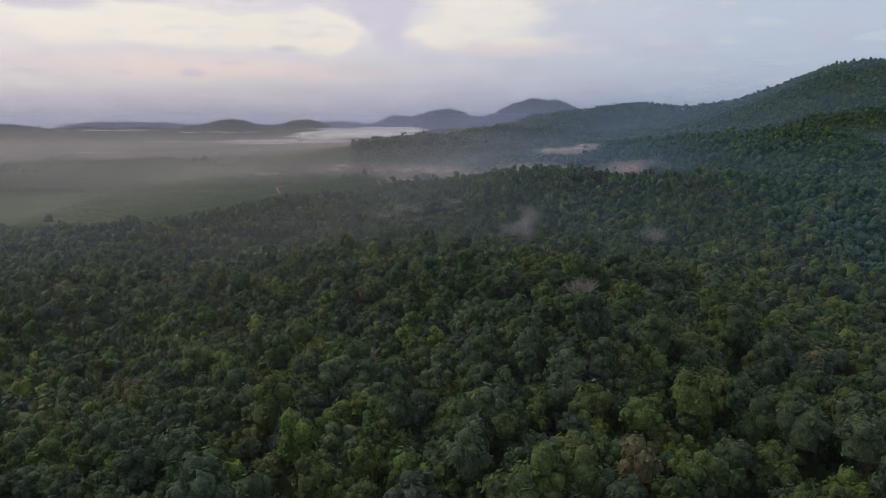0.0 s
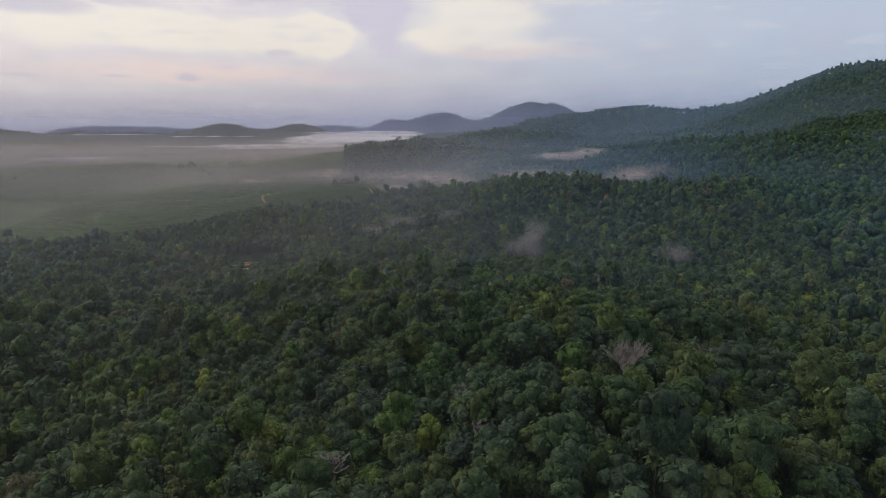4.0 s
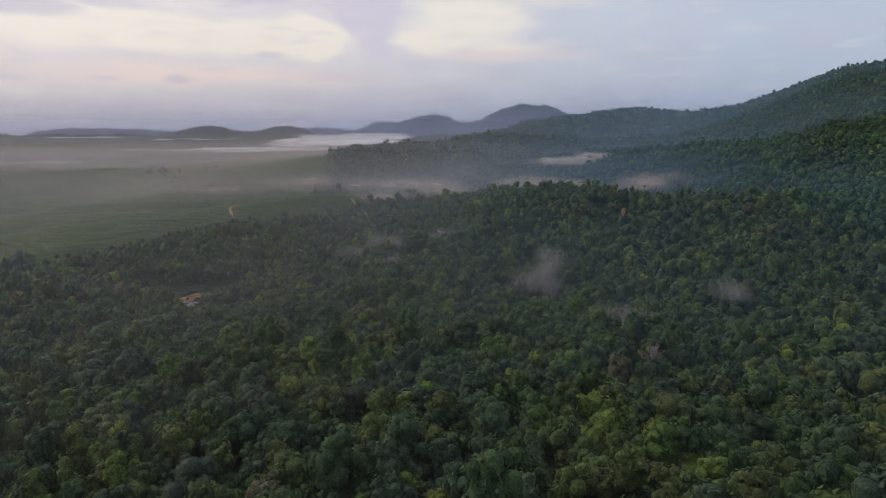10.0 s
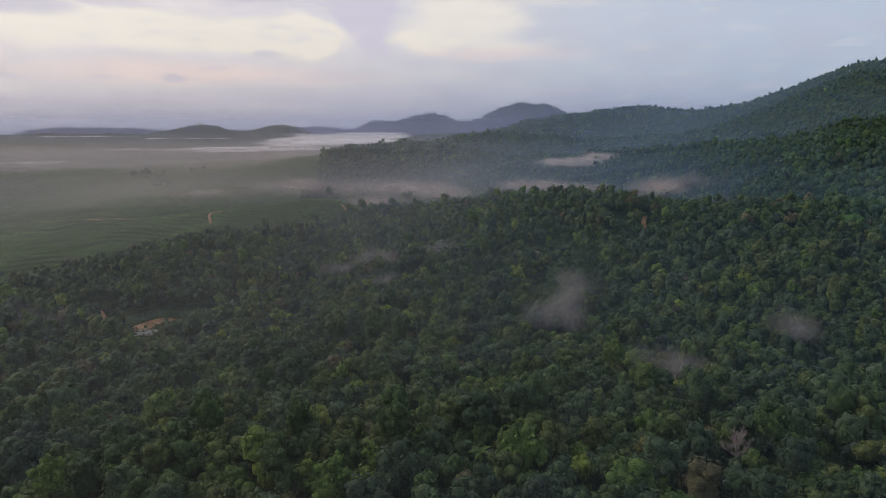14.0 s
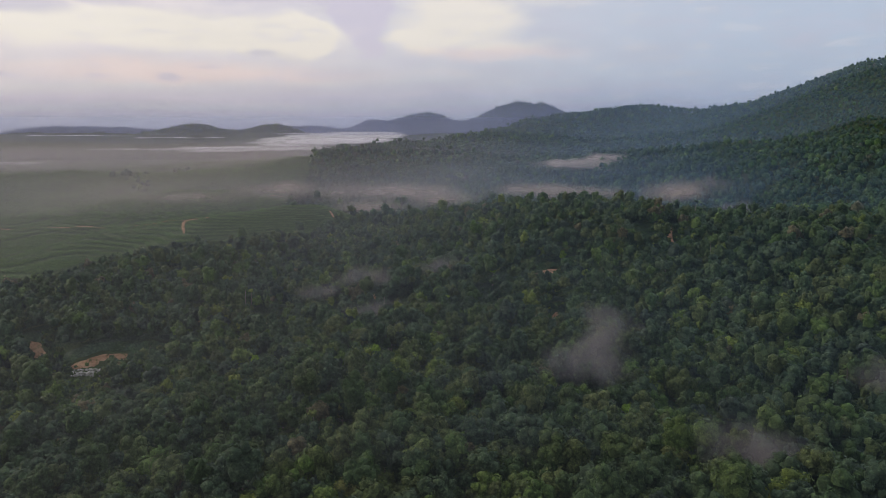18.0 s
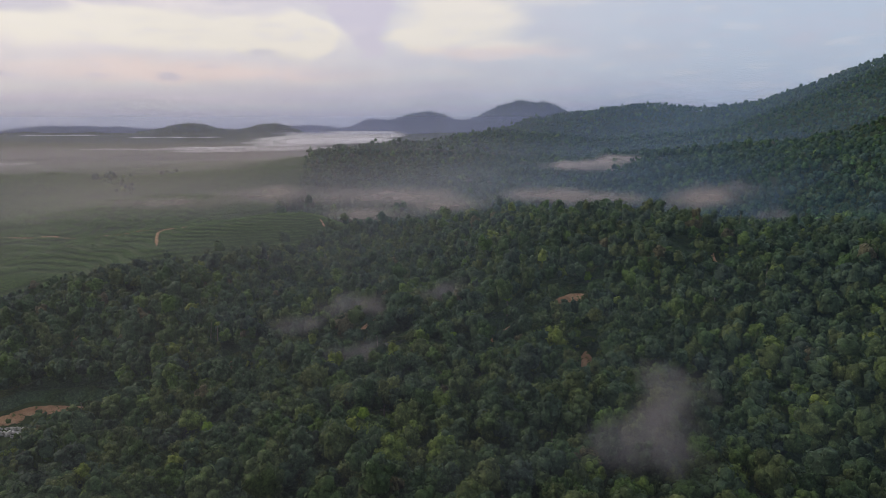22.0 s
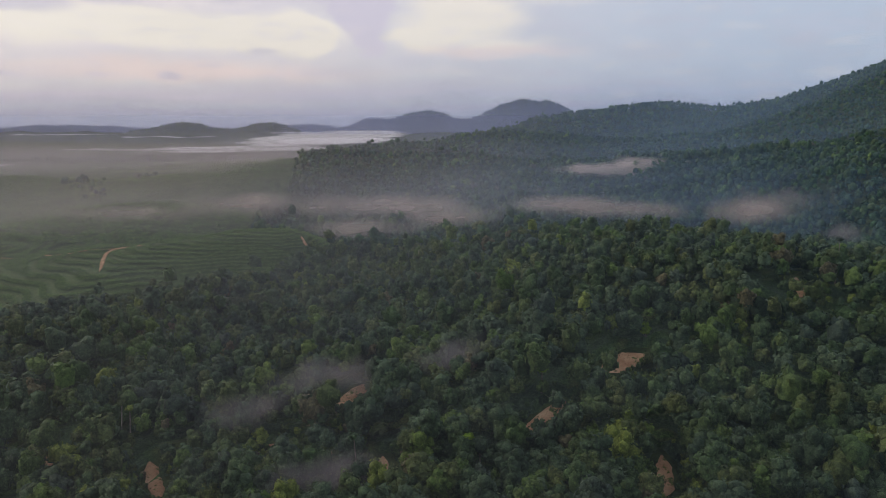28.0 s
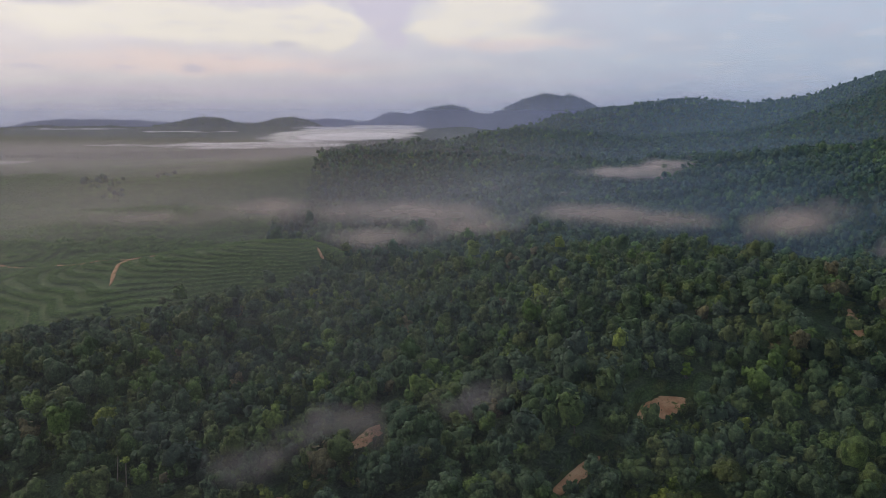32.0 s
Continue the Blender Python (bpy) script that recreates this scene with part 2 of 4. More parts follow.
def leaf_material(name, tint, bright=1.02, far=False):
    """Foliage: species colour by the tree's own tint, leaf clumps varied one by one; far foliage is blued to look hazy.
    """
    a = Mat(name)
    if tint == "tree":
        f = a.node("ShaderNodeAttribute", attribute="tint").outputs["Fac"]
    else:
        f = a.node("ShaderNodeObjectInfo").outputs["Random"]
    c = a.ramp(f, LEAF_RAMP)
    isl = a.node("ShaderNodeNewGeometry").outputs["Random Per Island"]
    fine = a.noise(0.35 if far else 0.9, 3 if far else 5, None, 0.68)
    c = a.mix(0.4 if far else 0.6, c, a.ramp(fine, [(0.34, (0.4, 0.42, 0.42)), (0.5, (0.95, 0.95, 0.95)), (0.66, (1.85, 1.78, 1.45))]), "MULTIPLY")
    c = a.mix(0.2 if far else 0.45, c, a.ramp(isl, [(0, (0.5, 0.52, 0.50)), (1, (1.6, 1.55, 1.38))]), "MULTIPLY")
    speck = a.noise(0.8 if far else 2.8, 2, None, 0.6)
    c = a.mix(0.6, c, a.ramp(speck, [(0.38, (0.55, 0.57, 0.55)), (0.5, (0.95, 0.95, 0.95)), (0.63, (1.55, 1.5, 1.4))]), "MULTIPLY")
    big = a.noise(0.012, 2)
    c = a.mix(0.5, c, a.ramp(big, [(0.3, (0.75, 0.85, 0.95)), (0.7, (1.2, 1.12, 0.9))]), "MULTIPLY")
    # far leaves get less red, more blue: distance haze put into their colour
    c = a.mix(1.0, c, (bright * (0.83 if far else 0.99), bright * 1.06, bright * (1.34 if far else 1.12)), "MULTIPLY")
    return a.surface(c, 0.6, fine, 0.7, 1.6 if far else 0.9, spec=0.1, through=0.18)


canopy_leaf = leaf_material("canopy_leaf", "tree")
far_hazed_leaf = leaf_material("far_hazed_canopy_leaf", "tree", 1.0, True)
tree_leaf = leaf_material("tree_leaf", "object")


def bark_material():
    a = Mat("pale_bark")
    n = a.noise(1.3, 4)
    return a.surface(a.ramp(n, [(0.3, (0.10, 0.085, 0.065)), (0.7, (0.26, 0.23, 0.19))]), 0.85, n, 0.6, 0.1)


bark = bark_material()


def plain_leaf(name, dark, light):
    a = Mat(name)
    isl = a.node("ShaderNodeNewGeometry").outputs["Random Per Island"]
    return a.surface(a.ramp(isl, [(0, dark), (1, light)]), 0.7, spec=0.08, through=0.22)


lime_leaf = plain_leaf("lime_leaf", (0.10, 0.17, 0.02), (0.18, 0.27, 0.035))
palm_leaf = plain_leaf("palm_leaf", (0.056, 0.102, 0.030), (0.105, 0.155, 0.046))
wild_palm_leaf = plain_leaf("wild_palm_leaf", (0.045, 0.080, 0.026), (0.095, 0.140, 0.045))


def twig_material():
    a = Mat("dead_twig")
    n = a.noise(0.8, 4)
    return a.surface(a.ramp(n, [(0.3, (0.16, 0.135, 0.13)), (0.7, (0.32, 0.275, 0.265))]), 0.9)


twig = twig_material()


TERRACE = 1.6          # metres of rise from terrace to terrace


def ground_material():
    """Leaf litter and undergrowth under the trees; grass, cover crop and worn terrace edges on planted land."""
    a = Mat("forest_floor")
    n1, n2, n3 = a.noise(0.02, 4), a.noise(0.25, 5), a.noise(1.6, 4)
    c = a.ramp(n2, [(0.3, (0.022, 0.032, 0.014)), (0.55, (0.040, 0.058, 0.020)), (0.75, (0.065, 0.080, 0.028))])
    c = a.mix(a.step(n1, 0.5, 0.7), c, (0.055, 0.075, 0.026))
    planted = a.node("ShaderNodeAttribute", attribute="tint").outputs["Fac"]
    sep = a.node("ShaderNodeSeparateXYZ")
    a.put(sep.inputs[0], a.place())
    level = a.math("ADD", a.math("DIVIDE", sep.outputs[2], TERRACE), a.math("MULTIPLY", n2, 0.12))
    edge = a.step(a.math("ABSOLUTE", a.math("SUBTRACT", a.math("FRACT", level), 0.5)), 0.3, 0.48)
    grass = a.ramp(n2, [(0.3, (0.042, 0.070, 0.026)), (0.55, (0.060, 0.092, 0.033)), (0.75, (0.080, 0.108, 0.042))])
    grass = a.mix(a.math("MULTIPLY", edge, 0.22), grass, (0.11, 0.11, 0.048))
    c = a.mix(planted, c, grass)
    return a.surface(c, 0.9, n3, 0.8, 0.5, spec=0.1)


forest_floor = ground_material()


def earth_material():
    a = Mat("bare_laterite")
    n1, n2 = a.noise(0.18, 5), a.noise(1.1, 5)
    c = a.ramp(n1, [(0.3, (0.25, 0.13, 0.07)), (0.5, (0.34, 0.20, 0.115)), (0.7, (0.42, 0.28, 0.17))])
    c = a.mix(a.step(n2, 0.62, 0.74), c, (0.12, 0.08, 0.05))
    c = a.mix(a.step(a.noise(0.33, 5, None, 0.65), 0.55, 0.62), c, a.ramp(n2, [(0.35, (0.05, 0.06, 0.02)), (0.65, (0.10, 0.12, 0.035))]))
    return a.surface(c, 0.95, n2, 0.7, 0.3, spec=0.1)


laterite = earth_material()


HAZE_WARM, HAZE_COOL = (0.65, 0.57, 0.585), (0.37, 0.52, 0.79)


def haze_material(name, strength, lo, hi, grain, bare=0.35, tone=None, warm=HAZE_WARM, cool=HAZE_COOL):
    """Thin haze: lets most light through, scatters some both ways; thins out upwards between the heights lo and hi.
    The air's tint is put into its colour: brownish over the plain, bluish on the hill side, where a share of it is
    left."""
    a = Mat(name)
    sep = a.node("ShaderNodeSeparateXYZ")
    a.put(sep.inputs[0], a.place())
    mp = a.node("ShaderNodeMapping")
    a.put(mp.inputs[0], a.place())
    mp.inputs["Scale"].default_value = (1, 1, 3.5)
    n = a.noise(grain, 3, mp.outputs[0])
    z = a.math("ADD", sep.outputs[2], a.math("MULTIPLY", a.math("SUBTRACT", n, 0.5), 0.5 * (hi - lo)))
    f = a.math("MULTIPLY", a.math("SUBTRACT", 1.0, a.step(z, lo, hi)), strength)
    f = a.math("MULTIPLY", f, a.ramp(n, [(0.25, (0.7, 0.7, 0.7)), (0.75, (1, 1, 1))]))
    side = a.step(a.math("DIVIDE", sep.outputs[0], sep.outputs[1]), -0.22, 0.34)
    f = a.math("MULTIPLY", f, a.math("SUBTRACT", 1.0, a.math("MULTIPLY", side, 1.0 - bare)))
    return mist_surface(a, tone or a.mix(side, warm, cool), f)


def fog_material(name, colour, strength, grain, size, rim=(0.05, 0.9)):
    """A drifting bank of fog: ragged by noise, thinning to nothing at the rim of its sheet."""
    a = Mat(name)
    u = a.node("ShaderNodeAttribute", attribute="tint").outputs["Fac"]
    n = a.noise(grain, 3, None, 0.55)
    d = a.math("ADD", u, a.math("MULTIPLY", a.math("SUBTRACT", n, 0.5), size))
    return mist_surface(a, colour, a.math("MULTIPLY", a.step(d, rim[0], rim[1]), strength))


def mist_surface(a, colour, f):
    d, t, tr = a.node("ShaderNodeBsdfDiffuse"), a.node("ShaderNodeBsdfTranslucent"), a.node("ShaderNodeBsdfTransparent")
    a.put(d.inputs[0], colour)
    a.put(t.inputs[0], colour)
    both, mx = a.node("ShaderNodeMixShader"), a.node("ShaderNodeMixShader")
    both.inputs[0].default_value = 0.5
    a.put(both.inputs[1], d.outputs[0])
    a.put(both.inputs[2], t.outputs[0])
    a.put(mx.inputs[0], f)
    a.put(mx.inputs[1], tr.outputs[0])
    a.put(mx.inputs[2], both.outputs[0])
    a.put(a.out.inputs[0], mx.outputs[0])
    return a.mat


# ---------------------------------------------------------------- the land
HILLS = []


def hill(x, y, h, rx, ry, turn=0):
    """A rounded rise (or hollow, h below 0) with its half-widths in metres."""
    HILLS.append((x, y, h, rx, ry, radians(turn)))


hill(10, 60, 41.6, 130, 210, 0)
hill(60, 330, 18.3, 90, 130, 0)
hill(-70, 330, 5.8, 80, 120, 0)
hill(150, 430, -19.8, 120, 120, 0)
hill(-60, 500, 6.4, 90, 90, 0)
hill(150, 740, 40.9, 95, 130, -15)
hill(15, 850, 13.4, 95, 85, 0)
hill(70, 640, -0.9, 70, 80, 0)
hill(-20, 640, 6.7, 70, 70, 0)
hill(-140, 590, -6.1, 70, 70, 0)
hill(-200, 740, 17.1, 120, 90, 0)
hill(-95, 912, 29.8, 60, 40, 0)
hill(-170, 900, 12.8, 80, 60, 0)
hill(-60, 850, -11.9, 50, 40, 0)
hill(-250, 1130, 31.7, 110, 80, 0)
hill(-280, 930, 9.5, 110, 70, 0)
hill(-420, 950, 7.5, 130, 110, 0)
hill(330, 640, 40.2, 140, 140, 0)
hill(210, 560, -4.4, 90, 90, 0)
hill(130, 640, -15.2, 60, 60, 0)
hill(190, 400, 13.3, 110, 110, 0)
hill(-150, 360, -3.8, 90, 110, 0)
hill(-150, 700, 1.3, 70, 70, 0)
hill(-75, 720, -12.4, 50, 70, 0)
hill(330, 880, -11.2, 150, 120, 0)
hill(-20, 780, -1.1, 70, 70, 0)
hill(260, 1060, -3.0, 150, 100, 0)
hill(60, 1030, 16.0, 110, 80, 0)
hill(-120, 1600, 38.6, 170, 130, 20)
hill(150, 1650, 31.4, 220, 180, 0)
hill(250, 1330, 22.2, 160, 100, 0)
hill(520, 1300, 48.2, 200, 180, 0)
hill(520, 1000, 70.2, 150, 150, 0)
hill(120, 1900, 43.0, 130, 130, 0)
hill(320, 2150, 95.0, 160, 130, 35)
hill(470, 1850, 49.9, 180, 150, 0)
hill(620, 2330, 125.8, 170, 150, 0)
hill(640, 2080, 27.1, 170, 120, 0)
hill(860, 2400, 25.0, 140, 150, 0)
hill(1030, 2400, 37.0, 150, 150, 0)
hill(640, 1780, -21.6, 180, 150, 0)
hill(850, 1750, 84.6, 200, 200, 0)
hill(-10, 1800, 1.9, 120, 120, 0)
hill(1150, 2080, 135.3, 230, 260, 0)
hill(1450, 2050, 167.0, 300, 350, 0)
hill(1150, 1500, 64.4, 300, 300, 0)
hill(-250, 1420, 6.0, 140, 90, 0)
hill(-450, 1430, 9.0, 170, 100, 0)
hill(-350, 1850, 16.0, 250, 150, 0)
hill(-900, 1400, 14.0, 400, 500, 0)
hill(-150, 1250, -17.9, 120, 100, 0)
# spurs, shoulders and gullies of the forested hills
hill(134, 130, -1.4, 52, 52)
hill(-145, 192, -2.4, 52, 52)
hill(-83, 192, -3.3, 52, 52)
hill(-21, 192, -1.3, 52, 52)
hill(41, 192, 3.6, 52, 52)
hill(103, 192, 2.9, 52, 52)
hill(-176, 254, -4.6, 52, 52)
hill(-114, 254, -7.3, 52, 52)
hill(-52, 254, -3.7, 52, 52)
hill(72, 254, 2.1, 52, 52)
hill(-269, 316, 1.5, 52, 52)
hill(-207, 316, 2.1, 52, 52)
hill(-83, 316, 3.0, 52, 52)
hill(-21, 316, 2.7, 52, 52)
hill(41, 316, -1.6, 52, 52)
hill(103, 316, -1.7, 52, 52)
hill(-238, 378, 4.3, 52, 52)
hill(-176, 378, 5.7, 52, 52)
hill(-114, 378, 3.5, 52, 52)
hill(-52, 378, 1.8, 52, 52)
hill(134, 378, 3.2, 52, 52)
hill(196, 378, 1.9, 52, 52)
hill(-207, 440, 1.4, 52, 52)
hill(-145, 440, -2.6, 52, 52)
hill(-83, 440, -5.2, 52, 52)
hill(-21, 440, -2.0, 52, 52)
hill(103, 440, -1.8, 52, 52)
hill(165, 440, 1.9, 52, 52)
hill(-176, 502, -1.3, 52, 52)
hill(-52, 502, 3.3, 52, 52)
hill(72, 502, -1.7, 52, 52)
hill(196, 502, 4.0, 52, 52)
hill(258, 502, 1.4, 52, 52)
hill(-83, 564, -1.7, 52, 52)
hill(-21, 564, -2.7, 52, 52)
hill(227, 564, 2.1, 52, 52)
hill(-176, 626, 1.7, 52, 52)
hill(-52, 626, -1.6, 52, 52)
hill(10, 626, 1.9, 52, 52)
hill(134, 626, -3.3, 52, 52)
hill(320, 626, 2.9, 52, 52)
hill(-269, 688, -2.8, 52, 52)
hill(-207, 688, -3.6, 52, 52)
hill(-145, 688, 3.6, 52, 52)
hill(-83, 688, 4.1, 52, 52)
hill(41, 688, -2.3, 52, 52)
hill(103, 688, 3.0, 52, 52)
hill(165, 688, 3.2, 52, 52)
hill(289, 688, 2.4, 52, 52)
hill(-238, 750, -3.4, 52, 52)
hill(-114, 750, 1.4, 52, 52)
hill(-52, 750, -3.0, 52, 52)
hill(10, 750, -5.0, 52, 52)
hill(72, 750, 2.0, 52, 52)
hill(134, 750, 2.3, 52, 52)
hill(196, 750, -11.3, 52, 52)
hill(258, 750, -4.5, 52, 52)
hill(320, 750, 1.5, 52, 52)
hill(-145, 812, -2.9, 52, 52)
hill(-21, 812, 6.4, 52, 52)
hill(165, 812, -4.1, 52, 52)
hill(227, 812, -4.8, 52, 52)
hill(-238, 874, 1.3, 52, 52)
hill(-114, 874, -1.3, 52, 52)
hill(-52, 874, -2.9, 52, 52)
hill(10, 874, 2.5, 52, 52)
hill(134, 874, -1.5, 52, 52)
hill(320, 874, -2.8, 52, 52)
hill(-269, 936, -1.7, 52, 52)
hill(-207, 936, -1.8, 52, 52)
hill(-83, 936, -4.7, 52, 52)
hill(-21, 936, -12.0, 52, 52)
hill(41, 936, -2.5, 52, 52)
hill(103, 936, -2.3, 52, 52)
hill(165, 936, -1.5, 52, 52)
hill(227, 936, -2.0, 52, 52)
hill(289, 936, -11.1, 52, 52)
hill(-238, 998, -4.0, 52, 52)
hill(-52, 998, -1.6, 52, 52)
hill(10, 998, -1.5, 52, 52)
hill(72, 998, -1.7, 52, 52)
hill(134, 998, -2.7, 52, 52)
hill(196, 998, -1.5, 52, 52)
hill(258, 998, -7.8, 52, 52)
hill(320, 998, -25.1, 52, 52)
# low planted hills on the plain
hill(-470, 1440, 4, 120, 70)
hill(-300, 1400, 3, 90, 60)
hill(-440, 1690, 12, 150, 80)
hill(-700, 1500, 11, 160, 90)
hill(-260, 1900, 14, 160, 80)
hill(-650, 2050, 16, 260, 90)
hill(-700, 2700, 22, 300, 110)
# the far hills beyond the fog
hill(-1213, 4014, 64, 120, 100)
hill(-1440, 4000, 34, 170, 100)
hill(-1030, 4150, 26, 170, 100)
hill(-835, 4250, 70, 125, 80)
hill(680, 4540, 112, 150, 90)
hill(490, 4540, 62, 110, 90)
hill(590, 4530, 18, 34, 60)
hill(735, 4530, 15, 30, 60)
hill(660, 4520, 10, 16, 60)
hill(860, 4540, 96, 140, 90)
hill(385, 4540, 80, 180, 80)
hill(60, 4500, 108, 110, 90)
hill(-120, 4520, 80, 100, 90)
hill(-320, 4600, 86, 90, 80)
hill(-700, 4600, 60, 160, 60)
hill(-1800, 4440, 46, 220, 80)
hill(-2240, 4430, 44, 180, 80)
hill(-2650, 4000, 44, 260, 90)


def wobble(x, y, size, seed):
    """Smooth, endless variation from a few crossed waves, -1 to 1."""
    r = np.random.RandomState(seed)
    out = 0
    for k in range(7):
        a, p, q = r.uniform(0, 6.28), r.uniform(0, 6.28), r.uniform(0.6, 1.7)
        out = out + np.sin((x * np.cos(a) + y * np.sin(a)) * 6.28 * q / size + p)
    return out / 4.0


def height(x, y):
    x, y = np.asarray(x, float), np.asarray(y, float)
    r = np.hypot(x, y)
    k = np.clip((r - 3300) / 1500, 0, 1)
    z = 14 + 45 * k * k * (3 - 2 * k)
    for hx, hy, h, rx, ry, a in HILLS:
        dx, dy = x - hx, y - hy
        u, v = (dx * math.cos(a) + dy * math.sin(a)) / rx, (-dx * math.sin(a) + dy * math.cos(a)) / ry
        z = z + h * np.exp(-0.5 * (u * u + v * v))
    rough = np.clip((r - 100) / 900, 0.25, 1)
    z = z + rough * (2.5 * wobble(x, y, 190, 3) + 2.0 * wobble(x, y, 75, 4))
    return z


def mesh_from(name, verts, faces, material, tint=None, smooth=False):
    """One mesh from arrays of vertices and equal-sized faces."""
    verts, faces = np.asarray(verts, np.float32), np.asarray(faces, np.int32)
    me = bpy.data.meshes.new(name)
    n, k = faces.shape
    me.vertices.add(len(verts))
    me.vertices.foreach_set("co", verts.ravel())
    me.loops.add(n * k)
    me.loops.foreach_set("vertex_index", faces.ravel())
    me.polygons.add(n)
    me.polygons.foreach_set("loop_start", np.arange(0, n * k, k, dtype=np.int32))
    me.update(calc_edges=True)
    if tint is not None:
        at = me.attributes.new("tint", "FLOAT", "POINT")
        at.data.foreach_set("value", np.asarray(tint, np.float32))
    if smooth is not False:
        me.polygons.foreach_set("use_smooth", np.ones(n, bool) if smooth is True else np.asarray(smooth, bool))
    me.materials.append(material)
    return me


def grid_faces(nu, nv):
    i = np.arange((nu - 1) * (nv - 1))
    a = (i // (nv - 1)) * nv + i % (nv - 1)
    return np.stack([a, a + nv, a + nv + 1, a + 1], 1)


def graded(lo, hi, a, b, fine, coarse):
    """Steps from lo to hi: fine between a and b, growing coarse outside."""
    out = [a]
    while out[-1] < b:
        out.append(out[-1] + fine)
    s = fine
    while out[-1] < hi:
        s = min(coarse, s * 1.06)
        out.append(min(hi, out[-1] + s))
    left, s = [a], fine
    while left[-1] > lo:
        s = min(coarse, s * 1.06)
        left.append(max(lo, left[-1] - s))
    return np.array(left[:0:-1] + out)


CLEAR = []          # (x, y, radius): open ground without trees
GRASS = []          # (x, y, radius): scrub without trees
LOW = []            # (x, y, radius): young growth


def near_any(spots, x, y):
    c = np.zeros(np.shape(x))
    for cx, cy, cr in spots:
        c = np.maximum(c, 1 - np.hypot(x - cx, y - cy) / cr)
    return c


def plantation(x, y):
    """Above 0 on the planted slopes: the terraced hill and the low hills behind it."""
    e = 4 * wobble(x, y, 160, 9)
    front = y - np.maximum(852 + e + 1.12 * (x + 95), 640)
    side = (-36 + 0.25 * (y - 900) + e) - x
    far = np.minimum(np.minimum(y - 985, -150 - 0.10 * (y - 1000) + e - x), 2300 - y)
    return np.maximum(np.minimum(np.minimum(front, side), 1000 - y), far)



# dirt roads and bare cuts: (name, half-width, points), laid on the land
CUTS = [
    ("log_landing", 5.5, "bare clay log landing cut into the forest", [(64, 658), (72, 664), (82, 668)]),
    ("dirt_road", 2.2, "narrow clay road between trees", [(46, 637), (42, 633), (34, 626), (28, 620)]),
    ("dirt_road", 2.6, "short clay road cut on a slope", [(68, 607), (67, 600), (64, 592)]),
    ("dirt_road", 2.1, "clay road climbing through the forest", [(168, 722), (164, 715), (160, 704), (157, 692), (158, 684)]),
    ("clay_bank", 2.4, "small bare clay bank", [(134, 687), (139, 688)]),
    ("clay_bank", 2.4, "bare clay bank by the valley road", [(-124, 630), (-117, 631)]),
    ("dirt_road", 2.4, "clay road bending round a slope", [(-87, 626), (-83, 618), (-77, 609)]),
    ("dirt_road", 2.0, "pale clay road along the slope", [(-52, 637), (-43, 631), (-33, 627), (-26, 625)]),
    ("clay_bank", 2.2, "red clay bank under tall trees", [(-13, 614), (-13, 603)]),
    ("clay_cut", 3.8, "bare clay cut on the slope", [(-33, 666), (-28, 672), (-23, 679)]),
    ("dirt_road", 2.6, "clay valley road", [(-160, 584), (-146, 589), (-136, 590), (-127, 592)]),
    ("clay_bank", 2.8, "steep red clay bank", [(-200, 609), (-191, 599), (-183, 588)]),
    ("clay_bank", 3.2, "red clay bank over pale rocks", [(-166, 580), (-154, 583)]),
    ("clay_cut", 2.6, "small bare clay cut", [(-104, 775), (-98, 782)]),
    ("dirt_road", 1.5, "clay plantation road dropping from the crest", [(-200, 911), (-217, 902), (-218, 890), (-214, 876), (-207, 858), (-203, 846)]),
    ("dirt_road", 0.9, "faint clay track along the planted crest", [(-420, 930), (-330, 925), (-277, 918), (-246, 904), (-217, 902)]),
    ("dirt_road", 1.2, "short clay track on the planted crest", [(-88, 906), (-84, 897), (-80, 890)]),
    ("dirt_road", 1.2, "faint clay track through far planting", [(-330, 1330), (-300, 1310), (-230, 1330), (-170, 1320)]),
    ("clay_clearing", 6.0, "small grassy clay clearing by the valley", [(40, 985), (52, 990)]),
]
for name, half, _, pts in CUTS:
    for (xa, ya), (xb, yb) in zip(pts, pts[1:]):
        n = max(2, int(math.hypot(xb - xa, yb - ya) / 2.5))
        for k in range(n + 1):
            px, py = xa + (xb - xa) * k / n, ya + (yb - ya) * k / n
            CLEAR.append((px, py, half + 1.6))
            if py < 800:
                for back, rad in ((5, 7), (12, 7)):
                    LOW.append((px * (1 - back / (py - 300)), py - back, rad))
            else:
                LOW.append((px, py - 5, 6.5))
    if pts[0][1] < 800 and name != "log_landing":    # the slope that the cut is dug into
        mx, my = (pts[0][0] + pts[-1][0]) / 2, (pts[0][1] + pts[-1][1]) / 2
        run = math.hypot(pts[-1][0] - pts[0][0], pts[-1][1] - pts[0][1])
        hill(mx, my + 9, 3.2, max(8, run * 0.4), 8, math.degrees(math.atan2(pts[-1][1] - pts[0][1], pts[-1][0] - pts[0][0])))
CLEAR.append((-156, 572, 9))
for s in (8, 15):                       # grassy slope below the boulders
    GRASS.append((-156 + 0.46 * s, 573 - 0.88 * s, 8))
for s in (12, 22, 32, 42, 52):
    LOW.append((-156 + 0.46 * s, 573 - 0.88 * s, 11))
for s in (6, 12, 18):                   # open verge below the valley road
    GRASS.append((-143 + 0.52 * s, 589 - 0.85 * s, 8))
    LOW.append((-143 + 0.7 * s, 589 - 1.15 * s, 10))
for s in (5, 11, 17):                   # scrub below the clay cut on the near slope
    GRASS.append((-28 + 0.1 * s, 670 - s, 6.5))
    LOW.append((-28 + 0.15 * s, 664 - 1.3 * s, 9))
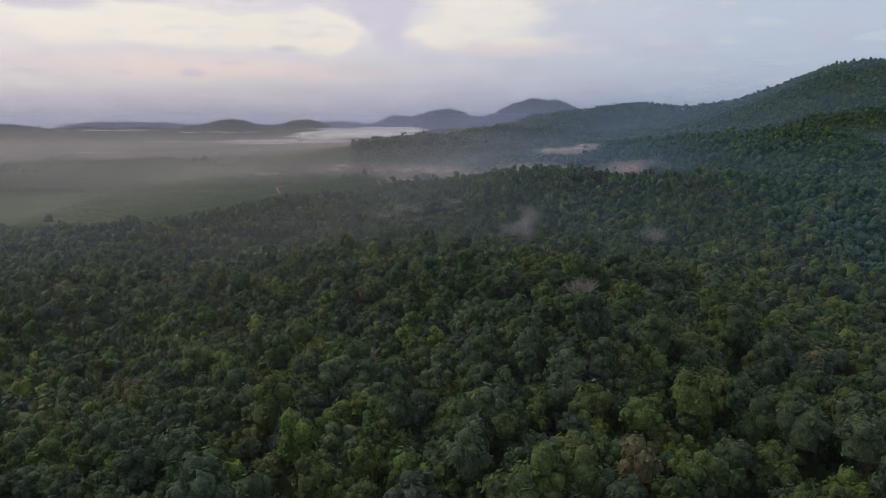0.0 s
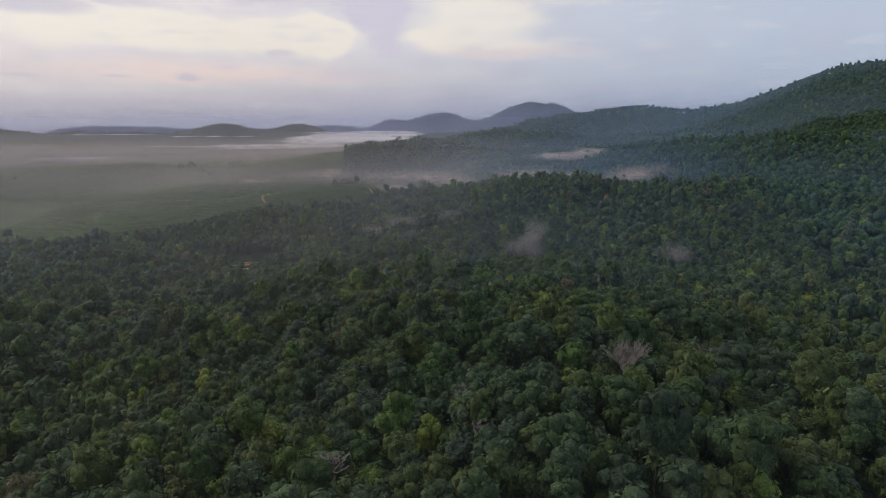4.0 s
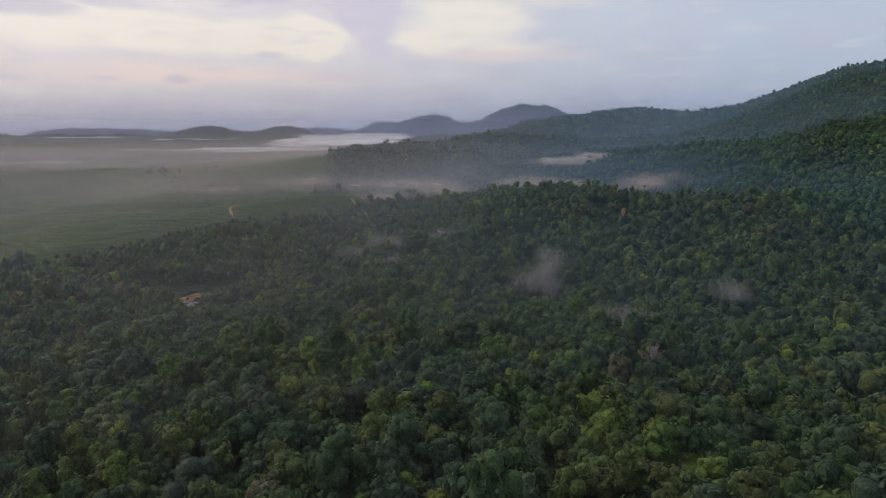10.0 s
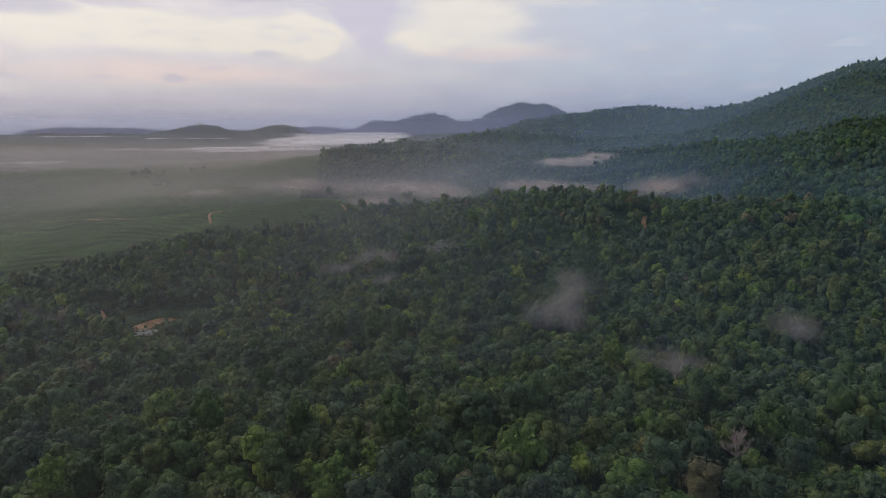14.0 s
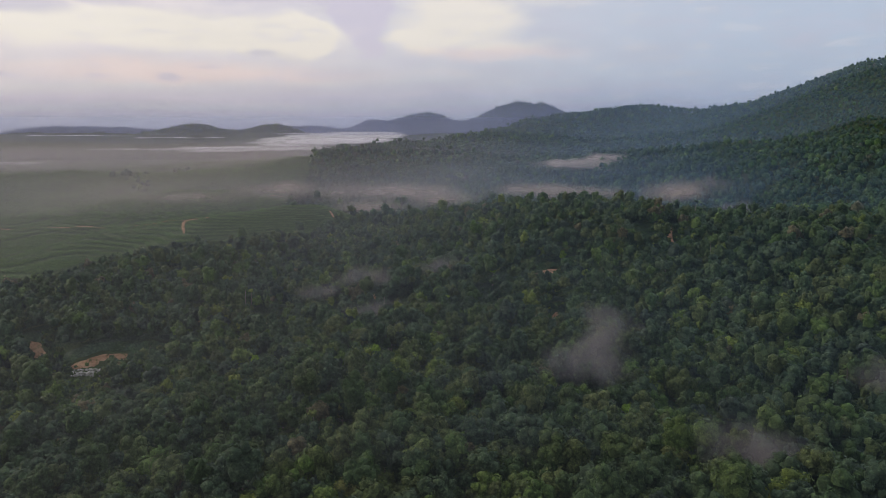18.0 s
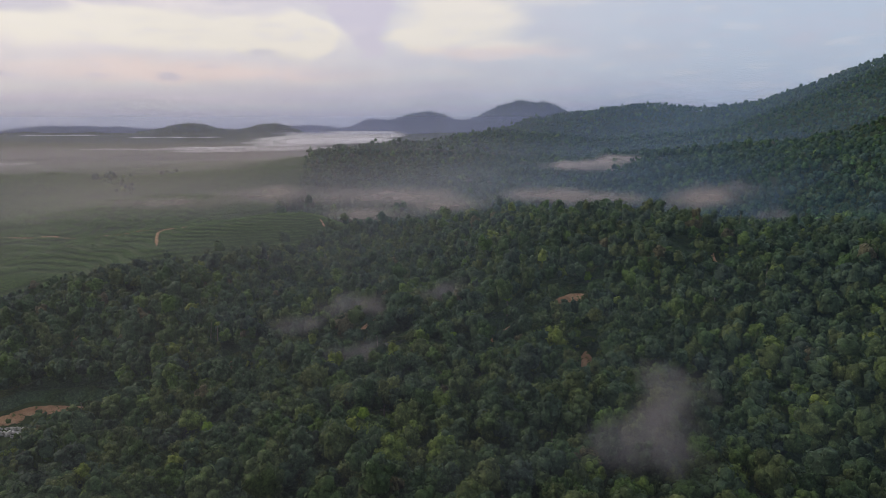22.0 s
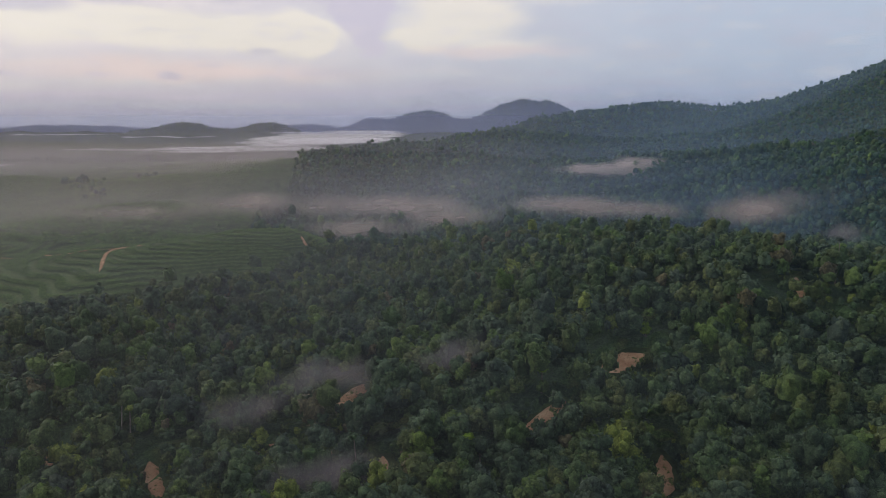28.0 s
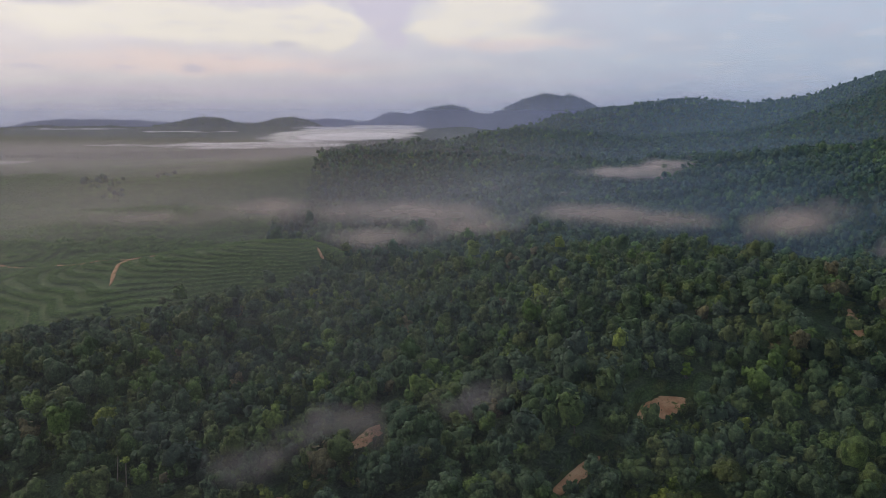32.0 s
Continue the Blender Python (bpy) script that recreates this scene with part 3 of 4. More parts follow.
for s in (4, 9, 14):                    # scrub below the climbing road
    GRASS.append((160 - 0.55 * s, 700 - 0.83 * s, 6.0))
for s in (3, 8, 13):                    # open slope below the log landing
    GRASS.append((70 - 0.2 * s, 660 - s, 7))
    LOW.append((70 - 0.2 * s, 655 - 1.4 * s, 10))
CLEAR.append((41.5, 197, 4.5))
CLEAR.append((70, 352, 3.5))
LOW.append((41, 190, 8))
LOW.append((-152, 558, 20))


gx, gy = graded(-3500, 3500, -230, 200, 5, 60), graded(-1200, 4800, 540, 800, 5, 36)
GX, GY = np.meshgrid(gx, gy, indexing="ij")
cover = np.clip(plantation(GX, GY) / 12 + 0.5, 0, 1)
ground = new("ground", mesh_from("ground", np.stack([GX, GY, height(GX, GY) - 2.5 * cover * (GY < 1010)], -1).reshape(-1, 3), grid_faces(len(gx), len(gy)), forest_floor, cover.ravel(), smooth=True))
tagged(ground, "hilly dark forest floor running out to a misty plain", "ground", kind="structure")


def terraced(x, y):
    """The planted hill's height: level treads with a steep bank between them."""
    q = height(x, y) / TERRACE
    f = q - np.floor(q)
    k = np.clip((f - 0.6) / 0.4, 0, 1)
    return TERRACE * (0.35 * (np.floor(q) + k * k * (3 - 2 * k)) + 0.65 * q)


tx, ty = np.arange(-470, -14, 1.9), np.arange(640, 1012, 1.9)
TX, TY = np.meshgrid(tx, ty, indexing="ij")
planted = plantation(TX, TY)
tf = grid_faces(len(tx), len(ty))
tf = tf[(planted.ravel() > -5)[tf].all(1)]
slope = new("terraced_slope", mesh_from("terraced_slope", np.stack([TX, TY, terraced(TX, TY) - 2.5 * np.clip(-planted / 5, 0, 1)], -1).reshape(-1, 3), tf, forest_floor, np.ones(TX.size), smooth=True))
tagged(slope, "green hillside cut into narrow planting terraces", "hillside", kind="structure")


def ribbon(pts, half, lift, seed):
    """A strip with ragged edges along the points, lying on the ground sheet."""
    r = np.random.RandomState(seed)
    p = np.array(pts, float)
    leg = np.concatenate([[0], np.cumsum(np.hypot(*np.diff(p, axis=0).T))])
    s = np.linspace(0, leg[-1], max(6, int(leg[-1] / 1.6)))
    c = np.stack([np.interp(s, leg, p[:, 0]), np.interp(s, leg, p[:, 1])], 1)
    for _ in range(3):
        c[1:-1] = (c[:-2] + 2 * c[1:-1] + c[2:]) / 4
    t = np.gradient(c, axis=0)
    t /= np.linalg.norm(t, axis=1)[:, None] + 1e-9
    nrm = np.stack([-t[:, 1], t[:, 0]], 1)
    taper = np.minimum(1, 0.12 + 2.0 * np.minimum(s, s[-1] - s) / (s[-1] + 1e-6) * 2)
    w = np.stack([-0.75 - 0.6 * r.rand(len(s)), -0.7 + 0 * s, -0.3 + 0 * s, 0.3 + 0 * s, 0.7 + 0 * s, 0.75 + 0.6 * r.rand(len(s))], 1) * (half * taper)[:, None]
    X, Y = c[:, :1] + nrm[:, :1] * w, c[:, 1:] + nrm[:, 1:] * w
    Z = sheet_height(X, Y) + lift * np.array([0.1, 1, 0.8, 0.8, 1, 0.1]) + 0.08 * r.normal(size=X.shape)
    Z[:, 0] -= 0.6
    Z[:, -1] -= 0.6
    return np.stack([X, Y, Z], -1).reshape(-1, 3), grid_faces(len(s), 6)


def sheet_height(x, y):
    """The height of the ground sheet itself, between its grid points."""
    i = np.clip(np.searchsorted(gx, x) - 1, 0, len(gx) - 2)
    j = np.clip(np.searchsorted(gy, y) - 1, 0, len(gy) - 2)
    u, v = (x - gx[i]) / (gx[i + 1] - gx[i]), (y - gy[j]) / (gy[j + 1] - gy[j])
    h = GZ
    flat = h[i, j] * (1 - u) * (1 - v) + h[i + 1, j] * u * (1 - v) + h[i, j + 1] * (1 - u) * v + h[i + 1, j + 1] * u * v
    return np.where((plantation(x, y) > -2) & (y < 1010) & (x > -470), np.maximum(flat, terraced(x, y)), flat)


GZ = height(GX, GY) - 2.5 * cover * (GY < 1010)
for n, (name, half, label, pts) in enumerate(CUTS):
    v, fc = ribbon(pts, half, 0.5, n)
    tagged(new(name, mesh_from(name, v, fc, laterite, smooth=True)), label, name.replace("_", " "), kind="structure" if "road" in name else "")

# ---------------------------------------------------------------- tree crowns
def icosphere(level):
    bm = bmesh.new()
    bmesh.ops.create_icosphere(bm, subdivisions=level, radius=1)
    bm.verts.ensure_lookup_table()
    v = np.array([p.co[:] for p in bm.verts])
    f = np.array([[q.index for q in p.verts] for p in bm.faces])
    bm.free()
    return v, f


def crown(seed, lobes, levels, leaves, size, tall=1.1, spread=0.55):
    """A crown one metre in radius, its foot at z = 0: billowing leaf masses, with loose sprays standing out of them.
    Returns vertices, triangles and which triangles are rounded masses."""
    r = np.random.RandomState(seed)
    c = [np.array([0, 0, tall * 0.42, 0.66])]
    for k in range(lobes):
        a = 2.4 * k + 0.6 * r.rand()
        e = 0.95 - 1.05 * (k + 0.5 * r.rand()) / max(1, lobes)          # from the crown's top down to its shoulders
        d = spread * math.sqrt(max(0.03, 1 - e * e)) * r.uniform(0.85, 1.2)
        c.append(np.array([d * math.cos(a), d * math.sin(a), tall * (0.42 + 0.52 * e * r.uniform(0.85, 1.1)), r.uniform(0.27, 0.42)]))
    c = np.array(c)
    V, F, base = [], [], 0
    for k, q in enumerate(c):
        iv, iface = icosphere(levels[0] if k == 0 else levels[1])
        v = iv * q[3] * (1 + 0.09 * r.normal(size=(len(iv), 1))) * (1, 1, 1.0 if k == 0 else 0.85) + q[:3]
        V.append(v)
        F.append(iface[iv[iface].mean(1)[:, 2] > -0.45] + base)
        base += len(iv)
    mass = sum(len(f) for f in F)
    n = leaves * 4
    w = c[:, 3] ** 2
    pick = r.choice(len(c), n, p=w / w.sum())
    d = r.normal(size=(n, 3))
    d[:, 2] = d[:, 2] * 0.9 + 0.3
    d /= np.linalg.norm(d, axis=1)[:, None]
    p = c[pick, :3] + d * c[pick, 3:] * r.uniform(0.95, 1.15, (n, 1))
    keep = np.ones(n, bool)
    for k, q in enumerate(c):
        keep &= (pick == k) | (np.linalg.norm(p - q[:3], axis=1) > q[3] * 0.95)
    p, d = p[keep][:leaves], d[keep][:leaves]
    n = len(p)
    nrm = d + 0.4 * r.normal(size=(n, 3)) + np.array([0, 0, 0.35])
    nrm /= np.linalg.norm(nrm, axis=1)[:, None]
    t = np.cross(nrm, r.normal(size=(n, 3)))
    t /= np.linalg.norm(t, axis=1)[:, None]
    b = np.cross(nrm, t)
    s = size * r.uniform(0.6, 1.4, (n, 1))
    tri = np.stack([p - t * s, p + t * s * 0.75 - b * s * 0.55, p + b * s * 0.95 + t * s * 0.2], 1).reshape(-1, 3)
    V.append(tri)
    F.append(np.arange(n * 3).reshape(-1, 3) + base)
    F = np.concatenate(F)
    return np.concatenate(V), F, np.arange(len(F)) < mass


def scatter(x0, x1, y0, y1, step, seed):
    """Points on a jittered grid."""
    r = np.random.RandomState(seed)
    X, Y = np.meshgrid(np.arange(x0, x1, step), np.arange(y0, y1, step * 0.87))
    X = X + (np.arange(X.shape[0]) % 2)[:, None] * step * 0.5
    return (X + r.uniform(-0.42, 0.42, X.shape) * step).ravel(), (Y + r.uniform(-0.42, 0.42, Y.shape) * step).ravel()


def in_view(x, y, margin):
    return np.abs(x + 0.02 * y) < 0.68 * (y + 40) + margin


def nearest_pass(x, y):
    """How near the flight comes while the place is still ahead in its view."""
    need = np.maximum(np.abs(x) / 0.66, 105)
    return np.maximum(np.hypot(y - 470, x), np.hypot(need, 70)) * (y - need > 470) + np.hypot(need, x * 0.5) * (y - need <= 470)


def forest(name, label, x, y, radius, templates, seed, rise=(11.0, 16.5), leaf=None, pale=0.0, tops=(0.1, 7)):
    """Many trees as one growth: crowns of the templates, each turned, sized and tinted by itself."""
    r = np.random.RandomState(seed)
    n = len(x)
    z = height(x, y)
    rad = radius * np.clip(np.exp(r.normal(-0.05, 0.3, n)), 0.5, 1.6)
    young = np.clip(near_any(LOW, x, y) * 3, 0, 1)
    rad *= 1 - 0.4 * young
    foot = (r.uniform(*rise, n) + (r.rand(n) < tops[0]) * r.uniform(2, tops[1], n)) * (rad / radius) ** 0.4 * (1 - 0.58 * young) - rad * 1.3
    foot += (2.2 * wobble(x, y, 60, 31) + 1.2 * wobble(x, y, 27, 32)) * (1 - young)
    tint = np.clip(0.43 + pale + 0.19 * r.normal(size=n) + 0.15 * wobble(x, y, 70, 6), 0, 0.93)
    tint[r.rand(n) < 0.012] = 1.0
    which = r.randint(len(templates), size=n)
    ang = r.uniform(0, 6.283, n)
    tall = r.uniform(0.9, 1.45, n)
    V, F, T, S, base = [], [], [], [], 0
    for k, (tv, tf, ts) in enumerate(templates):
        i = np.nonzero(which == k)[0]
        if not len(i):
            continue
        ca, sa = np.cos(ang[i])[:, None], np.sin(ang[i])[:, None]
        R = rad[i][:, None]
        vx = (tv[None, :, 0] * ca - tv[None, :, 1] * sa) * R + x[i][:, None]
        vy = (tv[None, :, 0] * sa + tv[None, :, 1] * ca) * R + y[i][:, None]
        vz = tv[None, :, 2] * R * tall[i][:, None] + (z + foot)[i][:, None]
        V.append(np.stack([vx, vy, vz], -1).reshape(-1, 3))
        F.append((tf[None] + (np.arange(len(i)) * len(tv))[:, None, None] + base).reshape(-1, 3))
        T.append(np.repeat(tint[i], len(tv)))
        S.append(np.tile(ts, len(i)))
        base += len(i) * len(tv)
    if not V:
        return None
    ob = new(name, mesh_from(name, np.concatenate(V), np.concatenate(F), leaf or canopy_leaf, np.concatenate(T), np.concatenate(S)))
    return tagged(ob, label, "forest", kind="stuff")


fine = [crown(10 + k, 6, (1, 1), 150, 0.1, 1.35) for k in range(10)]
middle = [crown(30 + k, 3, (1, 1), 26, 0.17, 1.2, 0.5) for k in range(10)]
coarse = [crown(50 + k, 0, (1, 1), 12, 0.26, 1.2) for k in range(8)]
rough_far = [crown(70 + k, 0, (1, 1), 3, 0.3, 1.0) for k in range(8)]

SINGLE = []


def pick_single(x, y):
    """Sets aside some trees along the middle of the flight, to stand as trees of their own."""
    r = np.random.RandomState(77)
    near = np.nonzero((np.abs(x - 8) < 62) & (y > 95) & (y < 600) & (near_any(LOW, x, y) <= 0))[0]
    take = r.choice(near, min(280, len(near)), replace=False)
    SINGLE.extend(zip(x[take], y[take]))
    rest = np.ones(len(x), bool)
    rest[take] = False
    return x[rest], y[rest]


for name, label, near, far, radius, step, kinds, reach, seed in (
        ("rainforest_canopy", "dense dark green rainforest canopy of rounded crowns", 0, 160, 3.6, 4.85, fine, (-190, 190, 60, 720), 1),
        ("rainforest_slopes", "dense green rainforest covering the middle slopes", 160, 420, 3.85, 5.2, middle, (-560, 560, 60, 1010), 2),
        ("rainforest_valley", "green rainforest in the misty valley, leaves tinted blue for haze", 420, 1000, 4.4, 6.5, coarse, (-1050, 1050, 60, 1500), 3),
        ("rainforest_ridge", "hazy rainforest on the high ridge", 1000, 2200, 4.6, 9.6, rough_far, (-1500, 1700, 60, 2650), 4)):
    x, y = scatter(*reach, step, seed)
    d = nearest_pass(x, y)
    ok = (d >= near) & (d < far) & in_view(x, y, 60) & (near_any(CLEAR + GRASS, x, y) <= 0) & (plantation(x, y) < 0)
    x, y = x[ok], y[ok]
    if near == 0:
        x, y = pick_single(x, y)
    forest(name, label, x, y, radius, kinds, 100 + seed, leaf=far_hazed_leaf if near > 400 else canopy_leaf, tops=(0.12, 6.5) if near > 900 else (0.1, 7))
    print(name, len(x), len(x) * len(kinds[0][1]))

# the same forest beside and behind the flight
x, y = scatter(-640, 640, -260, 640, 12.0, 15)
ok = ~in_view(x, y, 60) | (y < 60)
forest("rainforest_around", "dense rainforest spreading out beside the flight", x[ok], y[ok], 6.4, rough_far, 160)


def understory(name, x0, x1, y0, y1, step, seed, inside, outside):
    """The lower leaf layer between the trunks: one lumpy growth over the floor, gone where the ground is open."""
    r = np.random.RandomState(seed)
    xs, ys = np.arange(x0, x1 + step, step), np.arange(y0, y1 + step, step)
    X, Y = np.meshgrid(xs, ys, indexing="ij")
    X = X + r.uniform(-0.35, 0.35, X.shape) * step
    Y = Y + r.uniform(-0.35, 0.35, X.shape) * step
    open_land = np.maximum(np.clip(near_any(CLEAR, X, Y) * 4 + 0.4, 0, 1), np.clip(plantation(X, Y) / 6, 0, 1))
    young = np.clip(near_any(LOW + GRASS, X, Y) * 3, 0, 1)
    lump = 6.0 + 1.4 * wobble(X, Y, 17, 21) + 1.3 * wobble(X, Y, 8, 22) + r.uniform(-1.3, 1.3, X.shape)
    Z = height(X, Y) + lump * (1 - 0.65 * young) * (1 - open_land) - 2.5 * open_land
    d = nearest_pass(X, Y)
    ok = in_view(X, Y, 40) & (d >= inside - 8) & (d < outside + 8)
    f = grid_faces(len(xs), len(ys))
    f = f[ok.ravel()[f].all(1)]
    tint = np.clip(0.4 + 0.22 * wobble(X, Y, 23, 24) + 0.1 * r.normal(size=X.shape), 0, 0.9)
    ob = new(name, mesh_from(name, np.stack([X, Y, Z], -1).reshape(-1, 3), f, canopy_leaf, tint.ravel(), smooth=r.rand(len(f)) < 0.5))
    tagged(ob, "tangled dark green understory between the trees", "undergrowth", kind="stuff")


understory("understory_near", -190, 190, 70, 680, 2.4, 41, 0, 172)
understory("understory_slopes", -480, 480, 70, 1000, 5.0, 42, 172, 420)

x, y = scatter(-230, 190, 540, 800, 2.3, 12)
ok = (near_any(LOW + GRASS, x, y) > 0) & (near_any(CLEAR, x, y) <= 0.3)
forest("undergrowth", "low green scrub beside the clay roads", x[ok], y[ok], 1.9, middle, 150, (5.0, 8.5), None, 0.2)

x, y = scatter(-3000, 1200, 3800, 4750, 17, 9)
ok = in_view(x, y, 0) & (height(x, y) > 80)
forest("distant_woods", "woods on the distant hills, leaves tinted blue for haze", x[ok], y[ok], 8, rough_far, 140, (4, 6), far_hazed_leaf)


x, y = scatter(-1050, -110, 1230, 2250, 13, 19)
ok = in_view(x, y, 0) & (wobble(x, y, 420, 51) + 0.6 * wobble(x, y, 130, 52) > 0.95)
forest("plain_groves", "dark groves of trees left standing on the misty plain", x[ok], y[ok], 5.0, rough_far, 141, (6, 11), far_hazed_leaf)


# ---------------------------------------------------------------- planted oil palms
def palm_star(seed, fronds, parts=2):
    """A young oil palm one metre in radius: drooping fronds round its heart."""
    r = np.random.RandomState(seed)
    V, F = [], []
    for k in range(fronds):
        a = 6.283 * (k + 0.6 * r.rand()) / fronds
        up, reach, w = r.uniform(0.35, 0.95), r.uniform(0.8, 1.1), r.uniform(0.16, 0.24)
        d, n = np.array([math.cos(a), math.sin(a), 0]), np.array([-math.sin(a), math.cos(a), 0])
        mid, tip = d * reach * 0.55 + (0, 0, 0.35 + up * 0.6), d * reach + (0, 0, 0.3 + up * 0.25)
        b = len(V)
        V += [np.array([0, 0, 0.3]), mid - n * w, mid + n * w, tip]
        F += [[b, b + 1, b + 2], [b + 1, b + 3, b + 2]]
    return np.array(V), np.array(F)


stars = [palm_star(200 + k, 6) for k in range(5)]
stars_far = [palm_star(220 + k, 5) for k in range(4)]
for name, label, reach, step, rad, kinds, seed in (
        ("oil_palm_terraces", "young green oil palms in terraced rows on the hill", (-460, -20, 640, 1010), 3.0, 2.0, stars, 31),
        ("oil_palm_plain", "hazy oil palm planting on the low hills", (-1100, -120, 985, 1900), 8.2, 5.2, stars_far, 32)):
    x, y = scatter(*reach, step, seed)
    z = height(x, y)                         # draw the palms onto the terrace lines
    dx, dy = (height(x + 1, y) - z), (height(x, y + 1) - z)
    gg = dx * dx + dy * dy + 0.004
    off = 0.6 * ((np.floor(z / TERRACE) + 0.35) * TERRACE - z)
    x, y = x + np.clip(dx * off / gg, -5, 5), y + np.clip(dy * off / gg, -5, 5)
    ok = in_view(x, y, 60) & (near_any(CLEAR, x, y) <= 0) & (plantation(x, y) > 0)
    x, y = x[ok], y[ok]
    r = np.random.RandomState(seed)
    V, F, T, base = [], [], [], 0
    z = terraced(x, y) if seed == 31 else height(x, y)
    for k, (tv, tf) in enumerate(kinds):
        i = np.arange(k, len(x), len(kinds))
        a, s = r.uniform(0, 6.28, len(i))[:, None], (rad * r.uniform(0.7, 1.2, len(i)))[:, None]
        vx = (tv[None, :, 0] * np.cos(a) - tv[None, :, 1] * np.sin(a)) * s + x[i][:, None]
        vy = (tv[None, :, 0] * np.sin(a) + tv[None, :, 1] * np.cos(a)) * s + y[i][:, None]
        V.append(np.stack([vx, vy, tv[None, :, 2] * s + z[i][:, None]], -1).reshape(-1, 3))
        F.append((tf[None] + (np.arange(len(i)) * len(tv))[:, None, None] + base).reshape(-1, 3))
        base += len(i) * len(tv)
    print(name, len(x), sum(len(q) for q in F))
    tagged(new(name, mesh_from(name, np.concatenate(V), np.concatenate(F), palm_leaf)), label, "plantation", kind="stuff")

# ---------------------------------------------------------------- trees that stand out one by one
def part(name, mesh, parent, label="", m=None):
    ob = new(name, mesh)
    ob.parent = parent
    if m is not None:
        ob.matrix_basis = m
    if label:
        ob["label"] = label
    return ob


def thing(name, label, category, group="", at=(0, 0, 0)):
    ob = new(name)
    ob.location = at
    return tagged(ob, label, category, group)


def tube(points, radii, sides=6):
    """A tapered limb through the points."""
    P, R = [Vector(p) for p in points], radii
    V, F = [], []
    for i, p in enumerate(P):
        d = (P[min(i + 1, len(P) - 1)] - P[max(i - 1, 0)]).normalized()
        u = d.orthogonal().normalized()
        w = d.cross(u)
        for k in range(sides):
            a = 6.2832 * k / sides
            V.append((p + (u * math.cos(a) + w * math.sin(a)) * R[i])[:])
    for i in range(len(P) - 1):
        for k in range(sides):
            F.append([i * sides + k, i * sides + (k + 1) % sides, (i + 1) * sides + (k + 1) % sides, (i + 1) * sides + k])
    return np.array(V), np.array(F)


def tube_mesh(name, points, radii, material, sides=6):
    v, f = tube(points, radii, sides)
    return mesh_from(name, v, f, material, smooth=True)


def broad_tree(seed, radius, trunk_height, leaf, label, name="rainforest_tree", tall=1.3, group="single canopy trees"):
    """A canopy tree: leaning tapered trunk, a few limbs, a billowing crown."""
    r = random.Random(seed)
    root = thing(name, label, "tree", group)
    lean = r.uniform(-0.6, 0.6), r.uniform(-0.6, 0.6)
    top = Vector((lean[0], lean[1], trunk_height + radius * 0.5))
    part("trunk", tube_mesh("trunk", [(0, 0, -1.5), (lean[0] * 0.2, lean[1] * 0.2, 1.0), (lean[0] * 0.5, lean[1] * 0.5, trunk_height * 0.5), top], [0.5, 0.36, 0.28, 0.16], bark, 7), root)
    for k in range(4):
        a, d = 1.57 * k + r.uniform(-0.5, 0.5), radius * r.uniform(0.45, 0.7)
        z0 = trunk_height * r.uniform(0.8, 0.97)
        part("limb", tube_mesh("limb", [(lean[0] * 0.8, lean[1] * 0.8, z0), (lean[0] + d * 0.5 * math.cos(a), lean[1] + d * 0.5 * math.sin(a), z0 + radius * 0.3),
                                        (lean[0] + d * math.cos(a), lean[1] + d * math.sin(a), z0 + radius * r.uniform(0.5, 0.9))], [0.15, 0.1, 0.05], bark, 5), root)
    v, f, s = crown(300 + seed, 10, (2, 1), 260, 0.105, tall, 0.6)
    v = v * radius + (lean[0], lean[1], trunk_height - radius * 0.1)
    part("crown", mesh_from("crown", v, f, leaf, smooth=s), root)
    return root


KINDS = [broad_tree(1, 3.0, 11.5, tree_leaf, "rounded dark green rainforest tree in the canopy"),
         broad_tree(2, 3.8, 12.5, tree_leaf, "broad olive green rainforest tree in the canopy", tall=1.1),
         broad_tree(3, 2.5, 13.5, tree_leaf, "narrow upright rainforest tree above its neighbours", tall=1.8),
         broad_tree(4, 4.4, 13.0, tree_leaf, "large spreading rainforest tree in the canopy", tall=1.15),
         broad_tree(5, 3.3, 10.5, tree_leaf, "low rounded rainforest tree between taller crowns", tall=1.2),
         broad_tree(6, 2.9, 14.5, tree_leaf, "tall rainforest tree with a small dense crown", tall=1.4)]
rt = random.Random(5)
for n, (x, y) in enumerate(SINGLE):
    m = Matrix.Translation((x, y, float(height(x, y)))) @ Matrix.Rotation(rt.uniform(0, 6.28), 4, "Z") @ Matrix.Scale(rt.uniform(0.72, 1.05), 4)
    if n < len(KINDS):
        KINDS[n].matrix_basis = m
    else:
        copy_thing(KINDS[rt.choice((0, 0, 1, 1, 2, 3, 4, 4, 5))], m)


def lime_tree(seed, x, y, radius, trunk_height, tall):
    t = broad_tree(seed, radius, trunk_height, lime_leaf, "bright lime green tree among darker crowns", "lime_green_tree", tall, "bright young-leaved trees")
    t.location = (x, y, float(height(x, y)))


for k, (x, y, rad, th, tall) in enumerate(((85, 676, 2.3, 2.8, 2.5), (38, 637, 2.2, 10, 1.0), (-68, 533, 2.0, 13, 1.4), (-19, 532, 2.2, 13, 1.6), (-42, 584, 1.9, 11, 1.6),
                                           (-99, 270, 1.8, 13, 1.2), (-1, 309, 1.9, 14, 1.5), (64, 473, 2.0, 13, 1.5), (78, 585, 1.8, 12, 1.5), (11, 599, 2.0, 12, 1.3))):
    lime_tree(400 + k, x, y, rad, th, tall)


